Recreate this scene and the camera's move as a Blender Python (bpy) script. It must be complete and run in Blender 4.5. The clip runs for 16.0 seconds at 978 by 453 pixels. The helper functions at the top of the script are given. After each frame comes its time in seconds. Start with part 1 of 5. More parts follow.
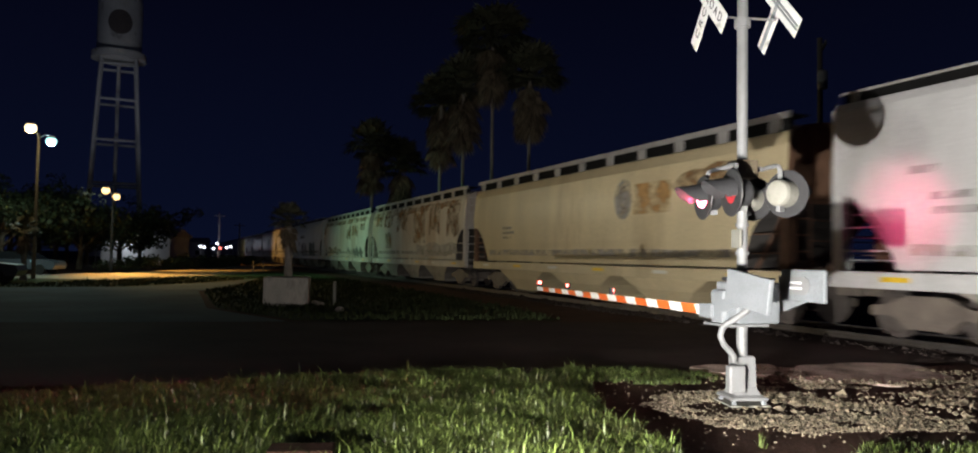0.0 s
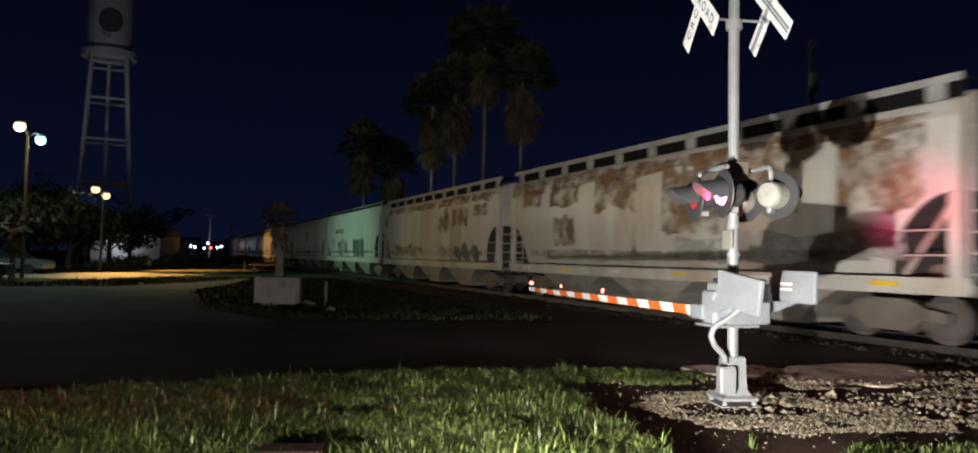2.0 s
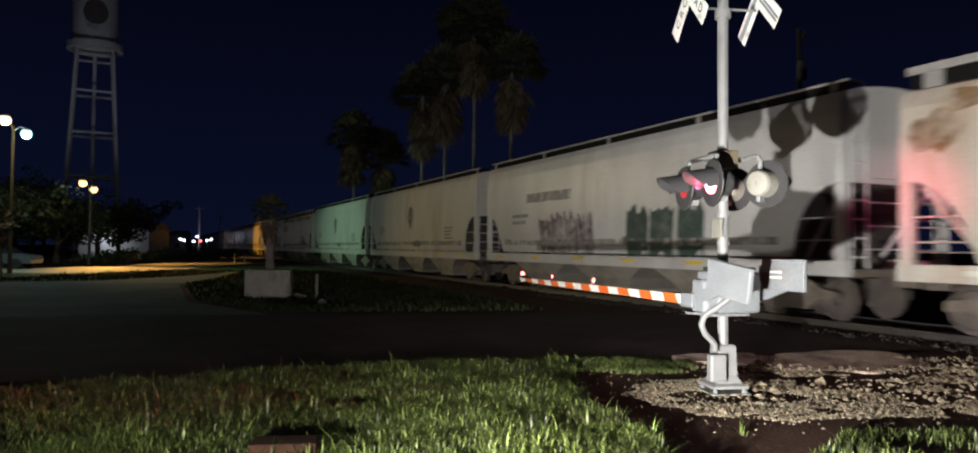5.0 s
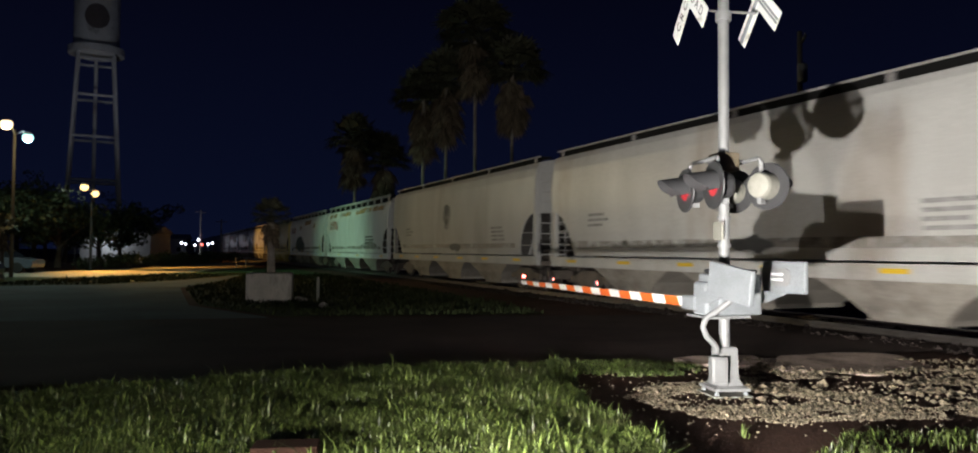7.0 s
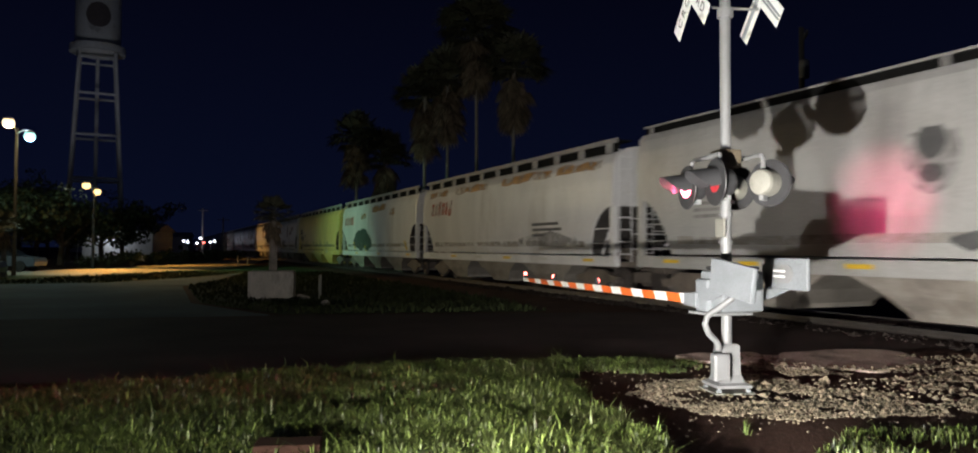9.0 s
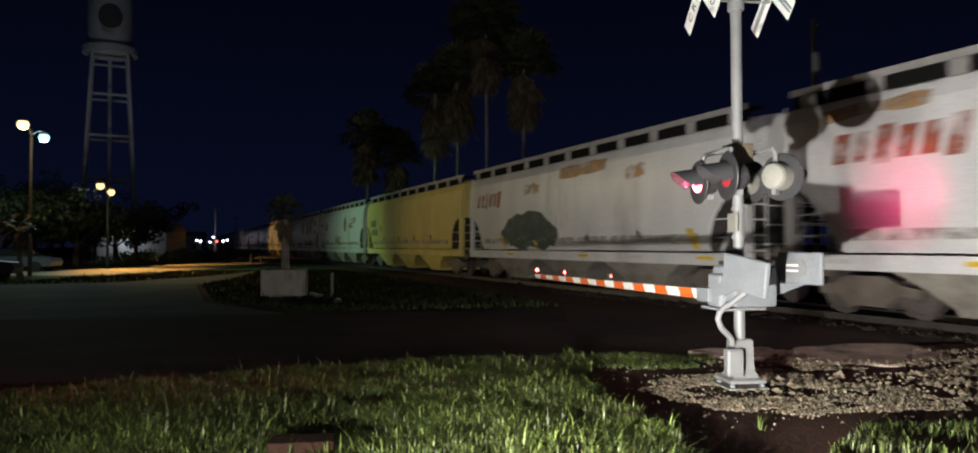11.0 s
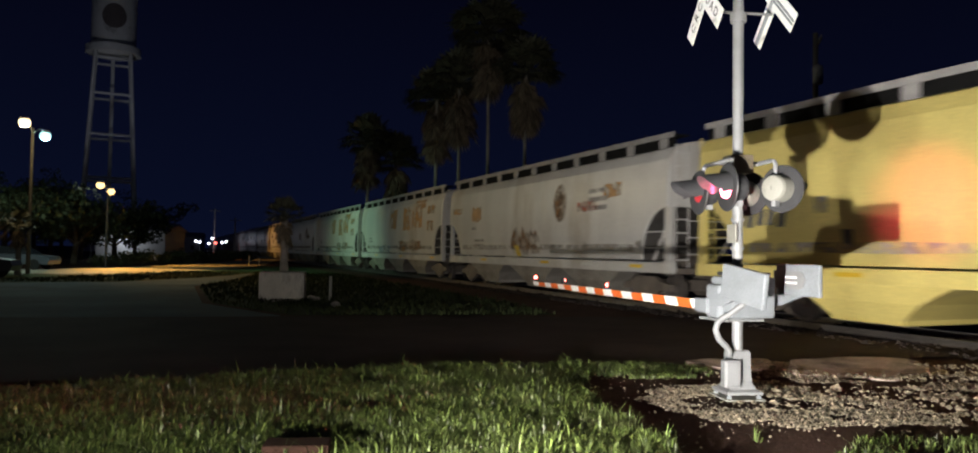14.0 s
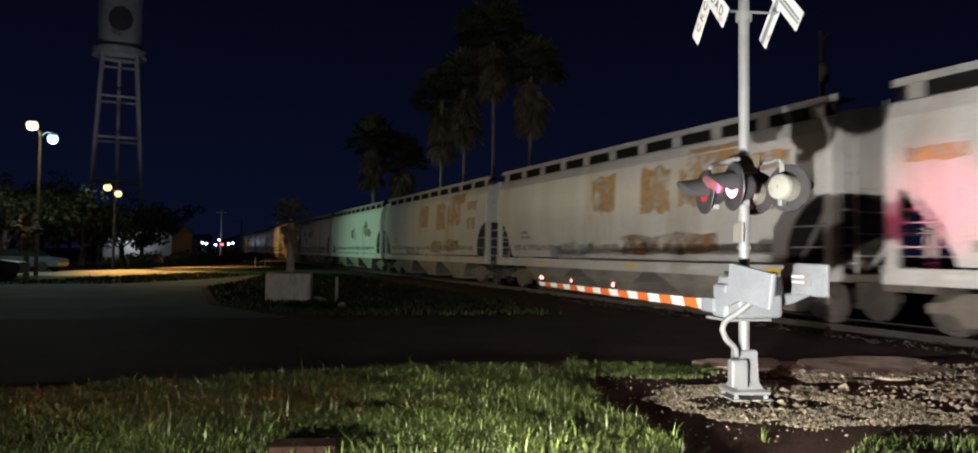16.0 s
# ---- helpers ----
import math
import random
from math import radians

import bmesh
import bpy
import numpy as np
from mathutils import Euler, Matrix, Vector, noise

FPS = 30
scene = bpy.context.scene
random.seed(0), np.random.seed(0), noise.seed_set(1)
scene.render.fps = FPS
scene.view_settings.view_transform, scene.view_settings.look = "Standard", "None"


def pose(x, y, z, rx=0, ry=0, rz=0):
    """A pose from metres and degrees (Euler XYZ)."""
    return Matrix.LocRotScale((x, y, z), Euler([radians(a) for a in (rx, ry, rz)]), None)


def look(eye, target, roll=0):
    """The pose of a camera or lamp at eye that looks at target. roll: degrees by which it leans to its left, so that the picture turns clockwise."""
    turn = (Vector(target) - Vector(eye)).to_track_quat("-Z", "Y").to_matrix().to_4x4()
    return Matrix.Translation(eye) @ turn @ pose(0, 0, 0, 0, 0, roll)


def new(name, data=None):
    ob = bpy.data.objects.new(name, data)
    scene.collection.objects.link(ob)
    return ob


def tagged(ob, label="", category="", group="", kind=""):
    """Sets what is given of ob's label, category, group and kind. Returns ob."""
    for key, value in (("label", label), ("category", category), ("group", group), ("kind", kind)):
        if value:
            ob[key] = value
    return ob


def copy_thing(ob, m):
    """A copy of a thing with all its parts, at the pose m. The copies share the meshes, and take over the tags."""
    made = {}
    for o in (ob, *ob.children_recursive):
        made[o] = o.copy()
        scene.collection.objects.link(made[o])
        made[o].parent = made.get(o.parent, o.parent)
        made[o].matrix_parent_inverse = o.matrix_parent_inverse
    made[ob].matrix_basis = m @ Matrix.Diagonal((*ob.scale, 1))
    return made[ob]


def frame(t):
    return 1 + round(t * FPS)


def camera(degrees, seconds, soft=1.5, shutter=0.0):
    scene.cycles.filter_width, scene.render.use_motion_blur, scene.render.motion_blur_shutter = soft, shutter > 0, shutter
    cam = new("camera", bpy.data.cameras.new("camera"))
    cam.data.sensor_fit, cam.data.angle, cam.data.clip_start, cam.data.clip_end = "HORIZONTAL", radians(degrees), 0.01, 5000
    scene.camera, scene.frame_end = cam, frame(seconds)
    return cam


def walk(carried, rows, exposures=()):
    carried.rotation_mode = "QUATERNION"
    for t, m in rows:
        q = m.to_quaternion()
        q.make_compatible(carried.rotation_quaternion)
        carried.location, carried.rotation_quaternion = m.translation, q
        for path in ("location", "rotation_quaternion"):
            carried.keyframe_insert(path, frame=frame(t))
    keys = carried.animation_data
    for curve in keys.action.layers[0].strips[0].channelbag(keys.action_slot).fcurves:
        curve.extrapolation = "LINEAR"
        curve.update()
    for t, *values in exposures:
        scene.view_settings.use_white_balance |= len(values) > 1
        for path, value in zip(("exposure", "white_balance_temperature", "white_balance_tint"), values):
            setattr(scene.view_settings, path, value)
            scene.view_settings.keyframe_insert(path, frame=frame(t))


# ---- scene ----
import itertools

cam = camera(67.0, 16.0, soft=1.9, shutter=0.5)
EYE_Z = 1.6
TURNS = [(0.0, 1.25, 2.334, -0.885), (0.5, 1.125, 2.299, -0.771), (1.0, 0.933, 2.308, -0.904), (1.5, 0.964, 2.368, -0.893),
         (2.0, 0.616, 2.378, -1.031), (2.5, 0.484, 2.21, -0.766), (3.0, 0.679, 2.074, -0.483), (3.5, 0.145, 1.822, -0.617),
         (4.0, -0.069, 1.716, -0.719), (6.5, -0.088, 1.668, -0.242), (7.0, 0, 1.9, -0.4), (7.5, -0.11, 1.777, -0.381),
         (8.0, -0.11, 1.868, -0.47), (10.5, 0.744, 1.392, 0.276), (11.0, 1.014, 1.442, 0.209), (11.5, 1.573, 2.02, -0.209),
         (12.0, 1.58, 2.051, -0.656), (12.5, 1.532, 2.158, -0.721), (13.0, 1.08, 2.092, -0.776), (13.5, 0.941, 2.22, -0.964),
         (14.0, 0.936, 1.937, -0.862), (14.5, 1.233, 2.015, -0.753), (15.0, 1.496, 2.245, -0.849), (15.5, 1.32, 2.343, -0.944),
         (16.0, 1.389, 1.964, -0.636)]
walk(cam, [(t, pose(0, 0, EYE_Z, 90 + p, r, y)) for t, y, p, r in TURNS],
     exposures=((0.0, 0.0), (8.0, 0.0), (10.3, -0.3), (11.2, -0.3), (12.5, -0.08), (13.5, -0.05), (14.2, 0.0), (16.0, 0.0)))

# ---- night sky ----
world = bpy.data.worlds.new("night")
scene.world = world
world.use_nodes = True
wn, wl = world.node_tree.nodes, world.node_tree.links
wn.clear()
w_out, w_bg = wn.new("ShaderNodeOutputWorld"), wn.new("ShaderNodeBackground")
w_tc, w_sep, w_ramp = wn.new("ShaderNodeTexCoord"), wn.new("ShaderNodeSeparateXYZ"), wn.new("ShaderNodeValToRGB")
wl.new(w_tc.outputs["Generated"], w_sep.inputs[0])
wl.new(w_sep.outputs["Z"], w_ramp.inputs[0])
wl.new(w_ramp.outputs[0], w_bg.inputs[0])
wl.new(w_bg.outputs[0], w_out.inputs[0])
w_ramp.color_ramp.elements[0].position, w_ramp.color_ramp.elements[0].color = 0.0, (0.0028, 0.0046, 0.0170, 1)
w_ramp.color_ramp.elements[1].position, w_ramp.color_ramp.elements[1].color = 0.40, (0.0011, 0.0012, 0.0048, 1)
w_bg.inputs[1].default_value = 1.0


def spot(name, eye, target, watts, color, cone, blend=0.5, size=0.05):
    data = bpy.data.lights.new(name, "SPOT")
    data.energy, data.color, data.spot_size, data.spot_blend, data.shadow_soft_size = watts, color, radians(cone), blend, size
    ob = new(name, data)
    ob.matrix_world = look(eye, target)
    return ob


def bulb(name, place, watts, color, size=0.12):
    data = bpy.data.lights.new(name, "POINT")
    data.energy, data.color, data.shadow_soft_size = watts, color, size
    ob = new(name, data)
    ob.location = place
    return ob


# two low lamps near the camera shine on the crossing and cast the double shadows on the train
spot("ground_lamp_light", (-0.45, 2.20, 0.42), (3.9, 10.0, 1.0), 6900, (1.0, 0.955, 0.90), 94, 1.0, 0.04)
spot("ground_lamp_light", (-1.62, 1.88, 0.57), (0.2, 10.0, 2.3), 1800, (1.0, 0.955, 0.90), 146, 1.0, 0.04)

# ---- the track's frame: s metres along it, d metres across from the camera ----
AZ = radians(23.85)
RAIL_Z = 0.15
TRACK_D = 13.6
ALONG = Vector((-math.sin(AZ), math.cos(AZ), 0))
ACROSS = Vector((math.cos(AZ), math.sin(AZ), 0))


def on_track(s, d, z=0.0):
    return ALONG * s + ACROSS * d + Vector((0, 0, z))


def track_pose(s, z=RAIL_Z, d=TRACK_D):
    p = on_track(s, d, z)
    return pose(p.x, p.y, p.z, 0, 0, 90 + math.degrees(AZ))


# ---- materials ----
def mat(name, color, rough=0.6, metal=0.0, vary=0.25, scale=6.0, fine=60.0, bump=0.15, dirt=None, dirt_amount=0.5, streak=1.0, island=False, coat=0.0, ragged=0.0):
    m = bpy.data.materials.new(name)
    m.use_nodes = True
    n, l = m.node_tree.nodes, m.node_tree.links
    b = n["Principled BSDF"]
    tc, mp = n.new("ShaderNodeTexCoord"), n.new("ShaderNodeMapping")
    mp.inputs["Scale"].default_value = (1, 1, streak)
    l.new(tc.outputs["Object"], mp.inputs[0])
    big, small = n.new("ShaderNodeTexNoise"), n.new("ShaderNodeTexNoise")
    big.inputs["Scale"].default_value, big.inputs["Detail"].default_value = scale, 5
    small.inputs["Scale"].default_value, small.inputs["Detail"].default_value = fine, 3
    l.new(mp.outputs[0], big.inputs["Vector"])
    l.new(tc.outputs["Object"], small.inputs["Vector"])
    add = n.new("ShaderNodeMath")
    add.operation = "ADD"
    l.new(big.outputs[0], add.inputs[0])
    l.new(small.outputs[0], add.inputs[1])
    ramp = n.new("ShaderNodeMapRange")
    ramp.inputs[1].default_value, ramp.inputs[2].default_value = 0.7, 1.3
    ramp.inputs[3].default_value, ramp.inputs[4].default_value = 1 - vary, 1 + vary
    l.new(add.outputs[0], ramp.inputs[0])
    value = ramp.outputs[0]
    info = n.new("ShaderNodeNewGeometry" if island else "ShaderNodeObjectInfo")
    rnd = n.new("ShaderNodeMapRange")
    rnd.inputs[3].default_value, rnd.inputs[4].default_value = 1 - vary * (1.6 if island else 0.35), 1 + vary * (1.6 if island else 0.35)
    l.new(info.outputs["Random Per Island" if island else "Random"], rnd.inputs[0])
    mul = n.new("ShaderNodeMath")
    mul.operation = "MULTIPLY"
    l.new(value, mul.inputs[0])
    l.new(rnd.outputs[0], mul.inputs[1])
    mix = n.new("ShaderNodeMix")
    mix.data_type, mix.blend_type = "RGBA", "MULTIPLY"
    mix.inputs[0].default_value = 1.0
    mix.inputs[6].default_value = (*color, 1)
    l.new(mul.outputs[0], mix.inputs[7])
    out = mix.outputs[2]
    if dirt:
        d = n.new("ShaderNodeTexNoise")
        d.inputs["Scale"].default_value, d.inputs["Detail"].default_value, d.inputs["Roughness"].default_value = scale * 0.6, 8, 0.65
        l.new(mp.outputs[0], d.inputs["Vector"])
        dr = n.new("ShaderNodeMapRange")
        dr.inputs[1].default_value, dr.inputs[2].default_value = 0.62 - 0.22 * dirt_amount, 0.78 - 0.15 * dirt_amount
        dr.inputs[4].default_value = 0.85
        l.new(d.outputs[0], dr.inputs[0])
        dm = n.new("ShaderNodeMix")
        dm.data_type = "RGBA"
        l.new(dr.outputs[0], dm.inputs[0])
        l.new(out, dm.inputs[6])
        dm.inputs[7].default_value = (*dirt, 1)
        out = dm.outputs[2]
    l.new(out, b.inputs["Base Color"])
    b.inputs["Roughness"].default_value, b.inputs["Metallic"].default_value = rough, metal
    b.inputs["Coat Weight"].default_value, b.inputs["Coat Roughness"].default_value = coat, 0.38
    if rough >= 0.9:
        b.inputs["Specular IOR Level"].default_value = 0.12
    if ragged:  # worn away in flakes
        rg = n.new("ShaderNodeTexNoise")
        rg.inputs["Scale"].default_value, rg.inputs["Detail"].default_value, rg.inputs["Roughness"].default_value = 2.2, 9, 0.62
        l.new(tc.outputs["Object"], rg.inputs["Vector"])
        rr = n.new("ShaderNodeMapRange")
        rr.inputs[1].default_value, rr.inputs[2].default_value = 0.32 + 0.1 * ragged, 0.58 + 0.1 * ragged
        rr.inputs[4].default_value = 0.8
        l.new(rg.outputs[0], rr.inputs[0])
        l.new(rr.outputs[0], b.inputs["Alpha"])
    if bump:
        bp = n.new("ShaderNodeBump")
        bp.inputs["Strength"].default_value, bp.inputs["Distance"].default_value = bump, 0.02
        l.new(small.outputs[0], bp.inputs["Height"])
        l.new(bp.outputs[0], b.inputs["Normal"])
    return m


def glow(name, color, strength):
    m = bpy.data.materials.new(name)
    m.use_nodes = True
    b = m.node_tree.nodes["Principled BSDF"]
    b.inputs["Base Color"].default_value = (*color, 1)
    b.inputs["Emission Color"].default_value, b.inputs["Emission Strength"].default_value = (*color, 1), strength
    return m


RUST, GRIME = (0.16, 0.07, 0.03), (0.06, 0.05, 0.045)
M_SILVER = mat("aluminium_paint", (0.20, 0.203, 0.206), 0.5, 0.1, 0.12, 4, 90, 0.05)
M_GALV = mat("galvanised", (0.20, 0.215, 0.23), 0.55, 0.1, 0.15, 5, 60, 0.06)
M_CREAM = mat("cream_paint", (0.23, 0.225, 0.195), 0.55, 0, 0.1, 6, 60, 0.05, GRIME, 0.15)
M_BLACK = mat("black_paint", (0.03, 0.03, 0.032), 0.55, 0, 0.3, 6, 60, 0.05)
M_BRONZE = mat("bronze_paint", (0.16, 0.13, 0.09), 0.5, 0.3, 0.3, 6, 60, 0.05)
M_SIGNWHITE = mat("sign_white", (0.75, 0.75, 0.74), 0.5, 0, 0.08, 5, 80, 0.03, GRIME, 0.1)
M_LETTER = mat("sign_black", (0.02, 0.02, 0.02), 0.6, 0, 0.1, 5, 80, 0.0)
M_ARMWHITE = mat("arm_white", (0.78, 0.78, 0.76), 0.35, 0, 0.1, 5, 80, 0.03)
M_ARMRED = mat("arm_orange_red", (0.7, 0.13, 0.025), 0.35, 0, 0.1, 5, 80, 0.03)
M_REDLENS = mat("red_lens", (0.4, 0.02, 0.03), 0.3, 0, 0.1, 20, 120, 0.1)
M_REDLIT = glow("lit_red_lens", (1.0, 0.10, 0.17), 50.0)
M_ARMLIT = glow("lit_arm_lamp", (1.0, 0.10, 0.08), 22.0)
M_PATCH = mat("worn_concrete_patch", (0.40, 0.32, 0.27), 0.95, 0, 0.4, 2.5, 40, 0.6, (0.09, 0.075, 0.065), 0.65)
M_CONC = mat("concrete", (0.44, 0.41, 0.36), 0.9, 0, 0.2, 3, 45, 0.4, (0.1, 0.1, 0.085), 0.35, 0.4)
M_SOIL = mat("dark_soil", (0.058, 0.031, 0.023), 0.95, 0, 0.4, 1.2, 30, 0.5)
M_STONE = mat("gravel_stone", (0.20, 0.165, 0.112), 0.85, 0, 0.35, 1.5, 40, 0.3, island=True)
M_BALLAST = mat("ballast_stone", (0.05, 0.04, 0.036), 0.9, 0, 0.3, 5, 40, 0.3, island=True)
M_ASPHALT = mat("asphalt", (0.058, 0.042, 0.039), 0.9, 0, 0.3, 0.7, 40, 0.4, (0.03, 0.025, 0.022), 0.4)
M_LOT = mat("worn_asphalt", (0.085, 0.115, 0.125), 0.9, 0, 0.3, 0.4, 30, 0.4, (0.06, 0.065, 0.07), 0.5)
M_LANE = mat("pale_lane_asphalt", (0.24, 0.22, 0.18), 0.9, 0, 0.3, 0.4, 30, 0.4, (0.12, 0.11, 0.09), 0.4)
M_GRASS = mat("grass_blade", (0.062, 0.085, 0.019), 0.5, 0, 0.5, 1.4, 30, 0.0, (0.09, 0.085, 0.045), 0.3, island=True)
M_FIELD = mat("far_grass", (0.032, 0.042, 0.017), 0.95, 0, 0.4, 0.5, 15, 0.5)
M_RAIL = mat("rail_steel", (0.35, 0.32, 0.3), 0.3, 0.9, 0.2, 3, 60, 0.05)
M_RUSTY = mat("rusty_steel", (0.14, 0.075, 0.045), 0.8, 0.1, 0.35, 4, 50, 0.2)
M_TIE = mat("tie_wood", (0.07, 0.05, 0.035), 0.9, 0, 0.3, 4, 40, 0.3, streak=0.2)
M_TRUCK = mat("truck_steel", (0.15, 0.125, 0.105), 0.75, 0.15, 0.35, 3, 40, 0.2)
M_WHEEL = mat("wheel_steel", (0.14, 0.12, 0.11), 0.55, 0.5, 0.3, 4, 40, 0.1)
M_DARKPOLE = mat("dark_pole_steel", (0.05, 0.05, 0.05), 0.6, 0.1, 0.2, 3, 30, 0.1)
M_BARK = mat("bark", (0.13, 0.1, 0.075), 0.95, 0, 0.35, 3, 25, 0.5)
M_PALMTRUNK = mat("palm_trunk", (0.26, 0.23, 0.2), 0.9, 0, 0.3, 3, 25, 0.4)
M_LEAF = mat("tree_leaf", (0.04, 0.052, 0.02), 0.7, 0, 0.3, 2, 20, 0.0, island=True)
M_FROND = mat("palm_frond", (0.075, 0.075, 0.045), 0.7, 0, 0.3, 2, 20, 0.0, island=True)
M_DEADFROND = mat("dry_frond", (0.15, 0.115, 0.075), 0.8, 0, 0.3, 2, 20, 0.0, island=True)
M_POLEWOOD = mat("pole_wood", (0.10, 0.10, 0.10), 0.9, 0, 0.25, 3, 30, 0.2, streak=0.15)
M_TOWER = mat("tower_white", (0.6, 0.6, 0.6), 0.6, 0, 0.15, 0.6, 10, 0.05, GRIME, 0.2)
M_TOWERMARK = mat("tower_mark", (0.12, 0.1, 0.1), 0.6, 0, 0.15, 2, 10, 0.0)
M_WALLWHITE = mat("painted_wall", (0.6, 0.6, 0.6), 0.8, 0, 0.12, 1, 20, 0.1)
M_ROOFGREY = mat("metal_roof", (0.3, 0.3, 0.3), 0.6, 0.2, 0.2, 1, 20, 0.1)
M_DARKGLASS = mat("dark_glass", (0.02, 0.022, 0.025), 0.08, 0, 0.1, 2, 20, 0.0)
M_RUBBER = mat("rubber", (0.02, 0.02, 0.02), 0.85, 0, 0.2, 5, 50, 0.1)
M_SODIUM = glow("sodium_lamp", (1.0, 0.66, 0.28), 2.4)
M_WARMLAMP = glow("warm_lamp", (1.0, 0.78, 0.46), 2.4)
M_GREENLAMP = glow("mercury_lamp", (0.50, 0.98, 1.0), 1.9)
M_FARWHITE = glow("far_white_light", (0.8, 0.85, 1.0), 6.0)
M_FARRED = glow("far_red_light", (1.0, 0.12, 0.1), 6.0)
M_YELLOWTAPE = mat("yellow_reflector", (0.75, 0.5, 0.03), 0.3, 0, 0.1, 6, 60, 0.0)
M_WHITETAPE = mat("white_reflector", (0.6, 0.6, 0.56), 0.3, 0, 0.1, 6, 60, 0.0)


# ---- mesh helpers ----
def part(name, bm, material, parent=None, label="", smooth=False):
    me = bpy.data.meshes.new(name)
    bmesh.ops.recalc_face_normals(bm, faces=bm.faces)
    bm.to_mesh(me)
    bm.free()
    if smooth:
        me.shade_smooth()
    me.materials.append(material)
    ob = new(name, me)
    if parent:
        ob.parent = parent
    if label:
        ob["label"] = label
    return ob


def raw(name, verts, faces, material, parent=None):
    me = bpy.data.meshes.new(name)
    me.from_pydata(verts, [], faces)
    me.update()
    me.materials.append(material)
    ob = new(name, me)
    if parent:
        ob.parent = parent
    return ob


def thing(name, m, label, category, group="", kind=""):
    ob = new(name)
    ob.empty_display_size = 0.1
    ob.matrix_world = m
    return tagged(ob, label, category, group, kind)


def box(bm, lo, hi, bevel=0.0, m=None):
    vs = [bm.verts.new((x, y, z)) for x in (lo[0], hi[0]) for y in (lo[1], hi[1]) for z in (lo[2], hi[2])]
    fs = [bm.faces.new([vs[i] for i in f]) for f in ((0, 1, 3, 2), (4, 6, 7, 5), (0, 4, 5, 1), (2, 3, 7, 6), (0, 2, 6, 4), (1, 5, 7, 3))]
    if bevel:
        es = list({e for f in fs for e in f.edges})
        made = bmesh.ops.bevel(bm, geom=es, offset=bevel, segments=2, affect="EDGES", profile=0.5)
        vs = list({v for f in made["faces"] for v in f.verts} | {v for v in vs if v.is_valid})
    if m is not None:
        bmesh.ops.transform(bm, matrix=m, verts=vs)
    return vs


def ring_tube(bm, rings, closed_ends=True):
    """Skin between rings of equal length."""
    rr = [[bm.verts.new(p) for p in r] for r in rings]
    k = len(rr[0])
    for a, b in zip(rr, rr[1:]):
        for i in range(k):
            bm.faces.new((a[i], a[(i + 1) % k], b[(i + 1) % k], b[i]))
    if closed_ends:
        bm.faces.new(rr[0][::-1])
        bm.faces.new(rr[-1])


def tube(bm, path, radius, sides=10, closed_ends=True):
    """A round bar along a path; radius a number or one for each point."""
    pts = [Vector(p) for p in path]
    rad = radius if isinstance(radius, (list, tuple)) else [radius] * len(pts)
    rings, ref = [], None
    for i, p in enumerate(pts):
        d = (pts[min(i + 1, len(pts) - 1)] - pts[max(i - 1, 0)]).normalized()
        if ref is None:
            ref = Vector((0, 0, 1)) if abs(d.z) < 0.9 else Vector((1, 0, 0))
        a = d.cross(ref).normalized()
        b = d.cross(a).normalized()
        ref = -b if ref.dot(-b) > ref.dot(b) else b
        a = d.cross(ref).normalized()
        rings.append([p + (a * math.cos(q) + ref * math.sin(q)) * rad[i] for q in (2 * math.pi * k / sides for k in range(sides))])
    ring_tube(bm, rings, closed_ends)


def lathe(bm, profile, sides=24, m=None, caps=True):
    """Turn (radius, height) pairs round the z axis."""
    m = m or Matrix()
    ring_tube(bm, [[m @ Vector((r * math.cos(q), r * math.sin(q), h)) for q in (2 * math.pi * k / sides for k in range(sides))] for r, h in profile], caps)


def slab(bm, outline, depth, m=None):
    """Extrude an outline of (x, y) by depth along z."""
    m = m or Matrix()
    ring_tube(bm, [[m @ Vector((x, y, z)) for x, y in outline] for z in (0, depth)])


def disc_outline(rx, ry, sides=28, wobble=0.0, rng=None):
    ph = [(rng.uniform(0, 6.28), rng.randint(2, 7)) for _ in range(4)] if rng else []
    out = []
    for k in range(sides):
        q = 2 * math.pi * k / sides
        w = 1 + wobble * sum(math.sin(f * q + p) for p, f in ph) / 2
        out.append((rx * w * math.cos(q), ry * w * math.sin(q)))
    return out


X_UP = pose(0, 0, 0, 0, 90, 0)  # turns z to x


# ---- ground ----
def flat_sheet(name, outline, z, material, label, category, thick=0.0, kind="structure"):
    bm = bmesh.new()
    if thick:
        slab(bm, outline, thick, pose(0, 0, z - thick))
    else:
        bm.faces.new([bm.verts.new((x, y, z)) for x, y in outline])
    return tagged(part(name, bm, material), label, category, kind=kind)


